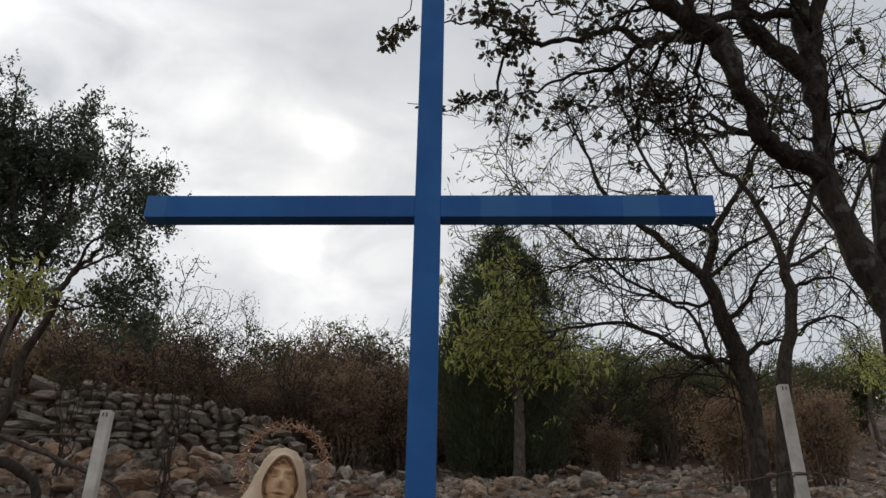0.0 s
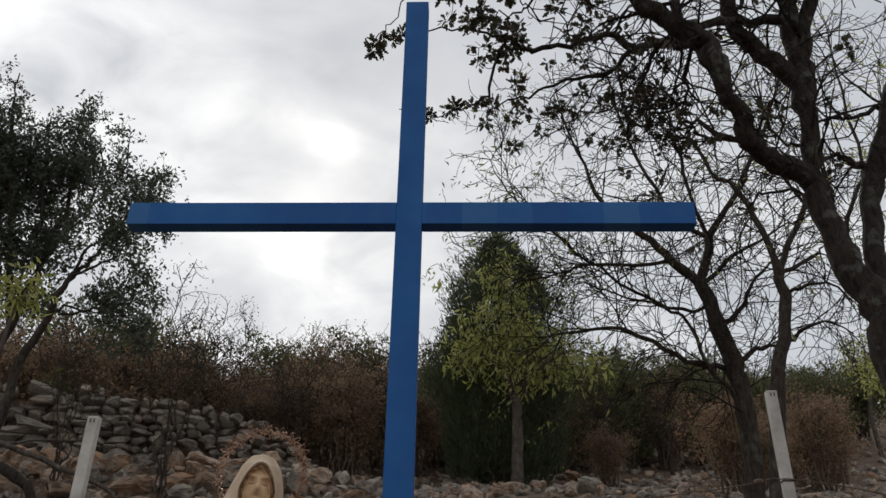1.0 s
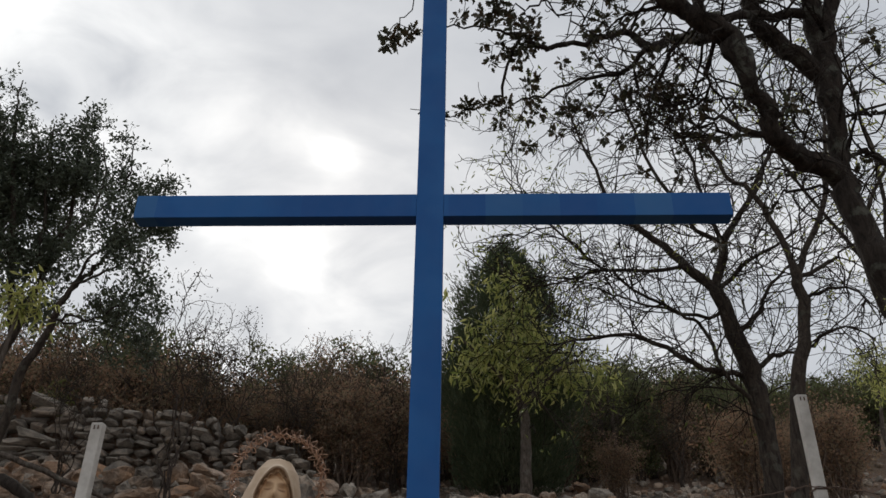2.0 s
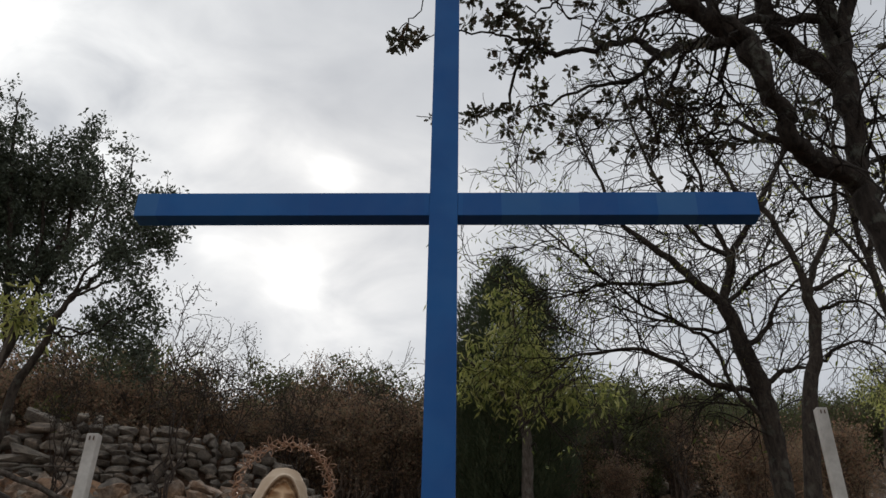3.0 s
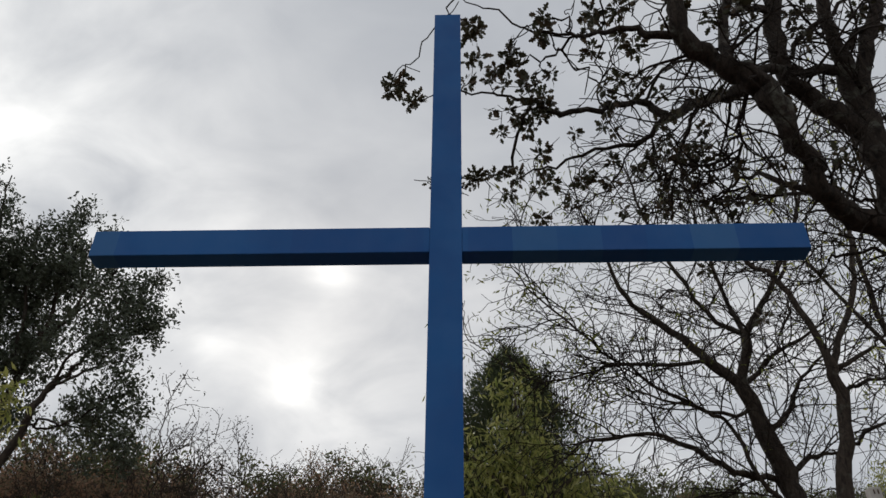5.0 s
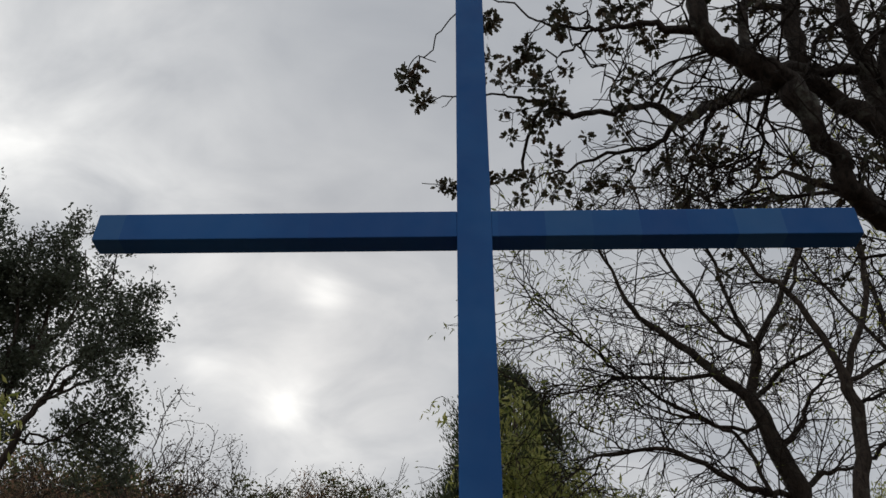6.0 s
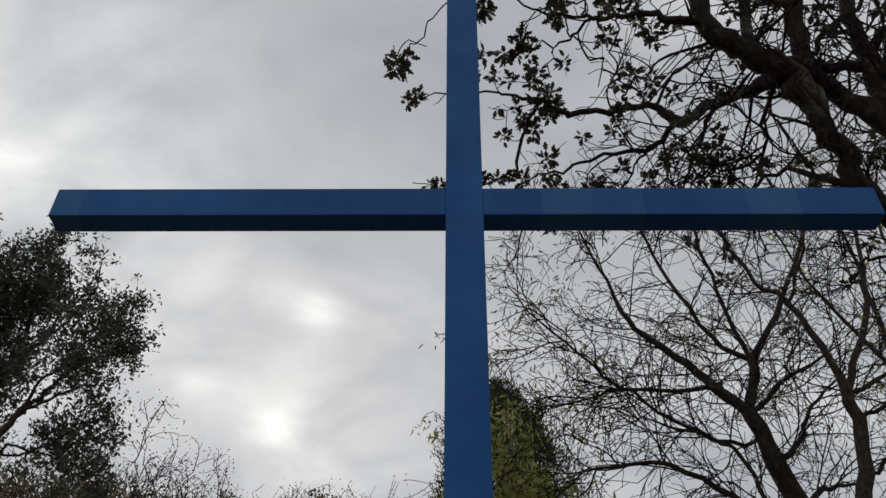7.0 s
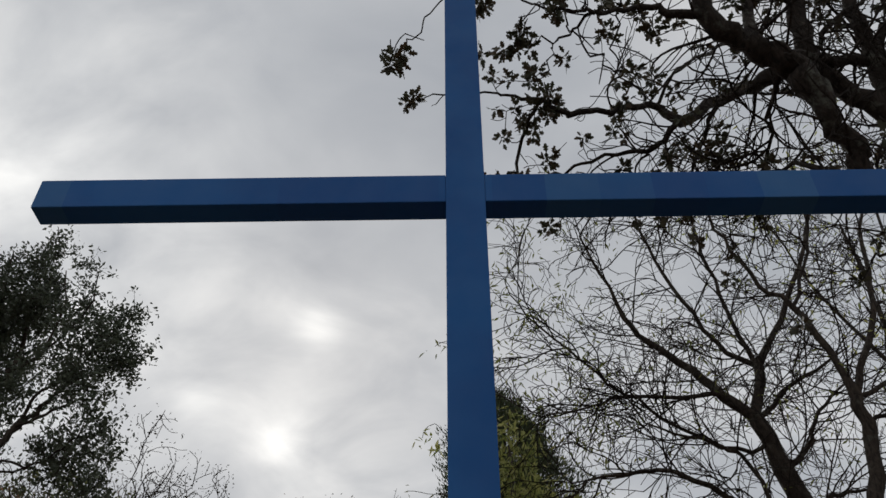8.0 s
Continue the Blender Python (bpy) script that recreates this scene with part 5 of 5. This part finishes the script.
def far_trees():
    first = conifer("far_pine", "far green conifer on the ridge", 0.0, 30.0, 2.7, 1.2, 260, 0.24, FAR_LEAF, 20)
    tagged(first, group="far conifers")
    spots = [(-14, 30), (-11.5, 31), (-9, 30.5), (-6.4, 31.5), (-4.2, 30), (2.4, 30.8), (4.5, 29.5), (6.6, 31.2), (8.4, 30), (10.2, 31), (12.4, 30.2), (14.5, 30.6), (16.8, 29.8), (19.2, 31), (21.5, 30), (-16.5, 30), (10.3, 20.0)]
    for x, y in spots:
        made = copy_thing(first, pose(x, y, ground_z(x, y), 0, 0, rng.uniform(0, 360)))
        k = rng.uniform(0.75, 1.15) * (0.62 if x > 1 else 1.0)
        made.scale = (k, k, k * rng.uniform(0.85, 1.15))


far_trees()


def build_sapling(x, y, height, lean, seed_label, wide=0.6, tall=0.22, mat=ALMOND_LEAF):
    g = ground_z(x, y)
    tree = thing("sapling", seed_label, "tree", "saplings", (x, y, g))
    sk = Skeleton()
    sk.limb([(x, y, g - 0.2, 0.06), (x - 0.04, y, g + height * 0.35, 0.05), (x + lean * 0.4, y, g + height * 0.65, 0.035), (x + lean, y, g + height, 0.012)])
    sk.tips.clear()
    crown = [(x + lean * 0.8, y, g + height * (1.07 - tall), wide, wide * 0.8, height * tall)]
    sk.grow(in_blobs(60, crown), 0.004, 0.008, 0.15, 0.1, 0.3, 2.5)
    sk.grow(in_blobs(140, crown), 0.003, 0.006, 0.12, 0.15, 0.3, 1.0)
    child_of(part("trunk", sk.mesh("trunk", GREY_BARK), GREY_BARK), tree)
    child_of(part("crown", leaves("crown", round_tips(sk, sk.tips, 4, 0.1), LANCE, 0.12, mat, 0.3, 1.0), mat), tree)


build_sapling(3.45, 16.0, 2.7, -0.2, "thin young tree with sparse yellow-green leaves", 0.42)
build_sapling(-4.82, 5.3, 3.05, 0.14, "thin young tree with bright green leaves", 0.26, 0.06, YELLOW_LEAF)
build_sapling(-7.3, 11.3, 2.0, 0.05, "small leafy young tree behind the wall", 0.25, 0.22)
build_sapling(9.2, 14.6, 2.7, 0.3, "young tree with yellow-green leaves on the stony slope", 0.7, 0.24, YELLOW_LEAF)
build_sapling(10.2, 17.4, 3.2, 0.2, "young tree with yellow-green leaves on the stony slope", 0.7, 0.24, YELLOW_LEAF)


# ---- fallen branches ----
def build_fallen():
    sk = Skeleton()
    sk.limb([(-5.2, 5.1, 3.62, 0.035), (-4.28, 5.0, 3.43, 0.03), (-3.92, 5.0, 3.31, 0.028), (-3.5, 5.0, 3.15, 0.025), (-3.09, 5.0, 2.98, 0.02), (-2.7, 5.0, 2.3, 0.012)])
    sk.branch([(-4.28, 5.0, 3.4, 0.02), (-3.9, 5.1, 3.5, 0.012), (-3.6, 5.2, 3.5, 0.006)])
    ob = new("fallen_branch", sk.mesh("fallen_branch", GREY_BARK))
    tagged(ob, "dead grey branch leaning on the slope", "branch", "fallen branches")
    sk = Skeleton()
    sk.limb([(-4.9, 5.2, 3.3, 0.06), (-4.22, 5.0, 3.19, 0.055), (-3.98, 5.0, 3.08, 0.05), (-3.85, 5.0, 2.93, 0.045), (-3.7, 4.9, 2.0, 0.04)])
    ob = new("fallen_branch", sk.mesh("fallen_branch", TWIG))
    tagged(ob, "thick dark dead branch on the slope", "branch", "fallen branches")


build_fallen()


# ---- stones ----
def rock_mesh(name, sx, sy, sz, points=16, mat=STONE):
    bm = bmesh.new()
    for _ in range(points):
        d = Vector(rng.normal(0, 1, 3)).normalized()
        m = max(abs(d.x), abs(d.y), abs(d.z))
        d = d * (0.35 + 0.65 / m * 0.62)
        bm.verts.new((d.x * sx, d.y * sy, d.z * sz))
    bmesh.ops.convex_hull(bm, input=bm.verts)
    loose = [v for v in bm.verts if not v.link_faces]
    bmesh.ops.delete(bm, geom=loose, context="VERTS")
    me = bpy.data.meshes.new(name)
    bm.to_mesh(me)
    bm.free()
    me.materials.append(mat)
    return me


def rough_rock(name):
    """A broken block: hull, split once, then roughened."""
    bm = bmesh.new()
    bm.from_mesh(rock_mesh(name, 0.5, 0.42, 0.5, 18))
    bmesh.ops.subdivide_edges(bm, edges=bm.edges[:], cuts=3, use_grid_fill=True)
    bmesh.ops.triangulate(bm, faces=bm.faces[:])
    off = Vector(rng.uniform(0, 50, 3))
    for v in bm.verts:
        v.co *= 1 + 0.2 * noise.noise(v.co * 3 + off) - 0.3 * abs(noise.noise(v.co * 5 + off)) + 0.13 * noise.noise(v.co * 13 + off)
    me = bpy.data.meshes.new(name)
    bm.to_mesh(me)
    bm.free()
    me.materials.append(STONE)
    return me


ROCKS = [rough_rock("rock") for k in range(10)]
WARM_ROCKS = []
for _rock in ROCKS:
    WARM_ROCKS.append(_rock.copy())
    WARM_ROCKS[-1].materials[0] = WARM_STONE
STONES = [rock_mesh("stone", 0.5, 0.4, 0.5, 15 + k % 6) for k in range(14)]
WALL_STONES = [rock_mesh("stone", 0.5, 0.45, 0.5, 14 + k % 8, WALL_STONE) for k in range(18)]


def build_rocks():
    group = "loose limestone rocks"
    spots = [(-1.21, 8.9, 0.62, 0.42), (-0.75, 9.1, 0.45, 0.3), (0.25, 8.9, 0.7, 0.4), (0.75, 9.3, 0.5, 0.35), (-3.9, 8.4, 0.55, 0.3), (-4.5, 8.5, 0.5, 0.4), (-3.0, 8.7, 0.6, 0.4), (-2.6, 8.3, 0.5, 0.3), (1.9, 9.2, 0.6, 0.4)]
    spots += [(-7.2 + 0.42 * k + rng.uniform(-0.1, 0.1), 8.2 + rng.uniform(-0.5, 0.7), rng.uniform(0.45, 0.85), rng.uniform(0.3, 0.5)) for k in range(13)] + [(-7.0 + 0.5 * k + rng.uniform(-0.15, 0.15), 9.1 + rng.uniform(-0.4, 0.4), rng.uniform(0.4, 0.75), rng.uniform(0.3, 0.45)) for k in range(11)]
    for k in range(70):
        s = rng.uniform(0.35, 0.75)
        spots.append((rng.uniform(-7.6, -1.2), rng.uniform(6.9, 9.6), s, s * rng.uniform(0.5, 0.8)))
    for k in range(210):
        y = rng.uniform(7.6, 15.5)
        x = rng.uniform(-0.62, 0.46) * (y + 2.5)
        s = rng.uniform(0.22, 0.5) * (1.0 if y < 11 else 1.1)
        spots.append((x, y, s, s * rng.uniform(0.45, 0.8)))
    for k, (x, y, s, h) in enumerate(spots):
        ob = new("rock", (WARM_ROCKS if rng.random() < (0.6 if x < -1.5 else 0.35) else ROCKS)[k % len(ROCKS)])
        ob.matrix_world = pose(x, y, ground_z(x, y) + h * 0.18, rng.uniform(-14, 14), rng.uniform(-14, 14), rng.uniform(0, 360)) @ Matrix.Diagonal((s, s * rng.uniform(0.7, 1.0), h, 1))
        tagged(ob, "ochre-stained limestone rock lying on the slope" if ob.data.materials[0] == WARM_STONE else "weathered grey limestone rock lying on the slope", "rock", group)


def build_rubble():
    verts, faces = [], []
    data = [(np.array([v.co for v in me.vertices]), [tuple(f.vertices) for f in me.polygons]) for me in STONES]
    for k in range(4200):
        y = 7.2 + 15 * rng.random() ** 1.3
        x = rng.uniform(-0.7, 0.75) * (y + 2.7)
        s = rng.uniform(0.07, 0.24) * (1 + 0.02 * y)
        v, f = data[k % len(data)]
        turn = np.array(Euler(rng.uniform(-0.4, 0.4, 2).tolist() + [rng.uniform(0, 6.28)]).to_matrix())
        base = len(verts)
        verts += ((v * (s, s, s * 0.7)) @ turn.T + (x, y, ground_z(x, y) + s * 0.12)).tolist()
        faces += [tuple(i + base for i in p) for p in f]
    ob = new("rubble", mesh_of("rubble", verts, faces, STONE))
    tagged(ob, "broken limestone rubble strewn over the slope", "rubble", kind="stuff")


def build_wall():
    """Dry-stone wall: courses of uneven stones against a packed core."""
    a, b = Vector((-9.6, 10.1, 0)), Vector((-2.5, 11.35, 0))
    run = (b - a).length
    along = (b - a).normalized()
    out = Vector((along.y, -along.x, 0))
    yaw = math.degrees(math.atan2(along.y, along.x))

    def top(s):
        f = s / run
        return float(np.interp(f, [0, 0.25, 0.5, 0.75, 0.9, 1], [1.55, 1.72, 1.56, 1.36, 1.08, 0.4])) + 0.1 * fractal((s * 0.9, 3.0, 0.0))

    verts, faces = [], []
    n = 40
    for k in range(n + 1):
        p = a + along * (run * k / n)
        g = ground_z(p.x, p.y)
        for d, h in ((-0.02, -0.3), (-0.10, top(run * k / n) - 0.12), (-0.55, top(run * k / n) - 0.12), (-0.6, -0.3)):
            q = p + out * d
            verts.append((q.x, q.y, g + h))
    for k in range(n):
        for c in range(3):
            faces.append((k * 4 + c, k * 4 + c + 1, k * 4 + c + 5, k * 4 + c + 4))
    faces += [(0, 1, 2, 3), tuple(n * 4 + c for c in (3, 2, 1, 0))]
    wall = new("stone_wall", mesh_of("stone_wall", verts, faces, SOIL))
    tagged(wall, "low dry-stone wall of grey limestone, slumped at one end", "wall", kind="structure")
    count = 0
    h = 0.02
    while h < 1.85:
        course = rng.uniform(0.10, 0.16)
        s = rng.uniform(0, 0.2)
        while s < run:
            w = rng.uniform(0.13, 0.36) * (2.2 if s < 2.4 else 0.8 + course * 2)
            if h < top(s + w / 2) + 0.02:
                p = a + along * (s + w / 2) + out * rng.uniform(-0.05, 0.05)
                g = ground_z(p.x, p.y)
                tall = course * rng.uniform(0.95, 1.3)
                ob = new("stone", WALL_STONES[int(rng.integers(len(WALL_STONES)))])
                ob.matrix_world = pose(p.x, p.y, g + h + course / 2 + rng.uniform(-0.02, 0.02), rng.uniform(-14, 14), rng.uniform(-18, 18), yaw + rng.uniform(-25, 25)) @ Matrix.Diagonal((w * rng.uniform(1.15, 1.5), rng.uniform(0.36, 0.5), tall * rng.uniform(1.15, 1.6), 1))
                ob.parent = wall
                count += 1
            s += w
        h += course


build_rocks()
build_rubble()
build_wall()
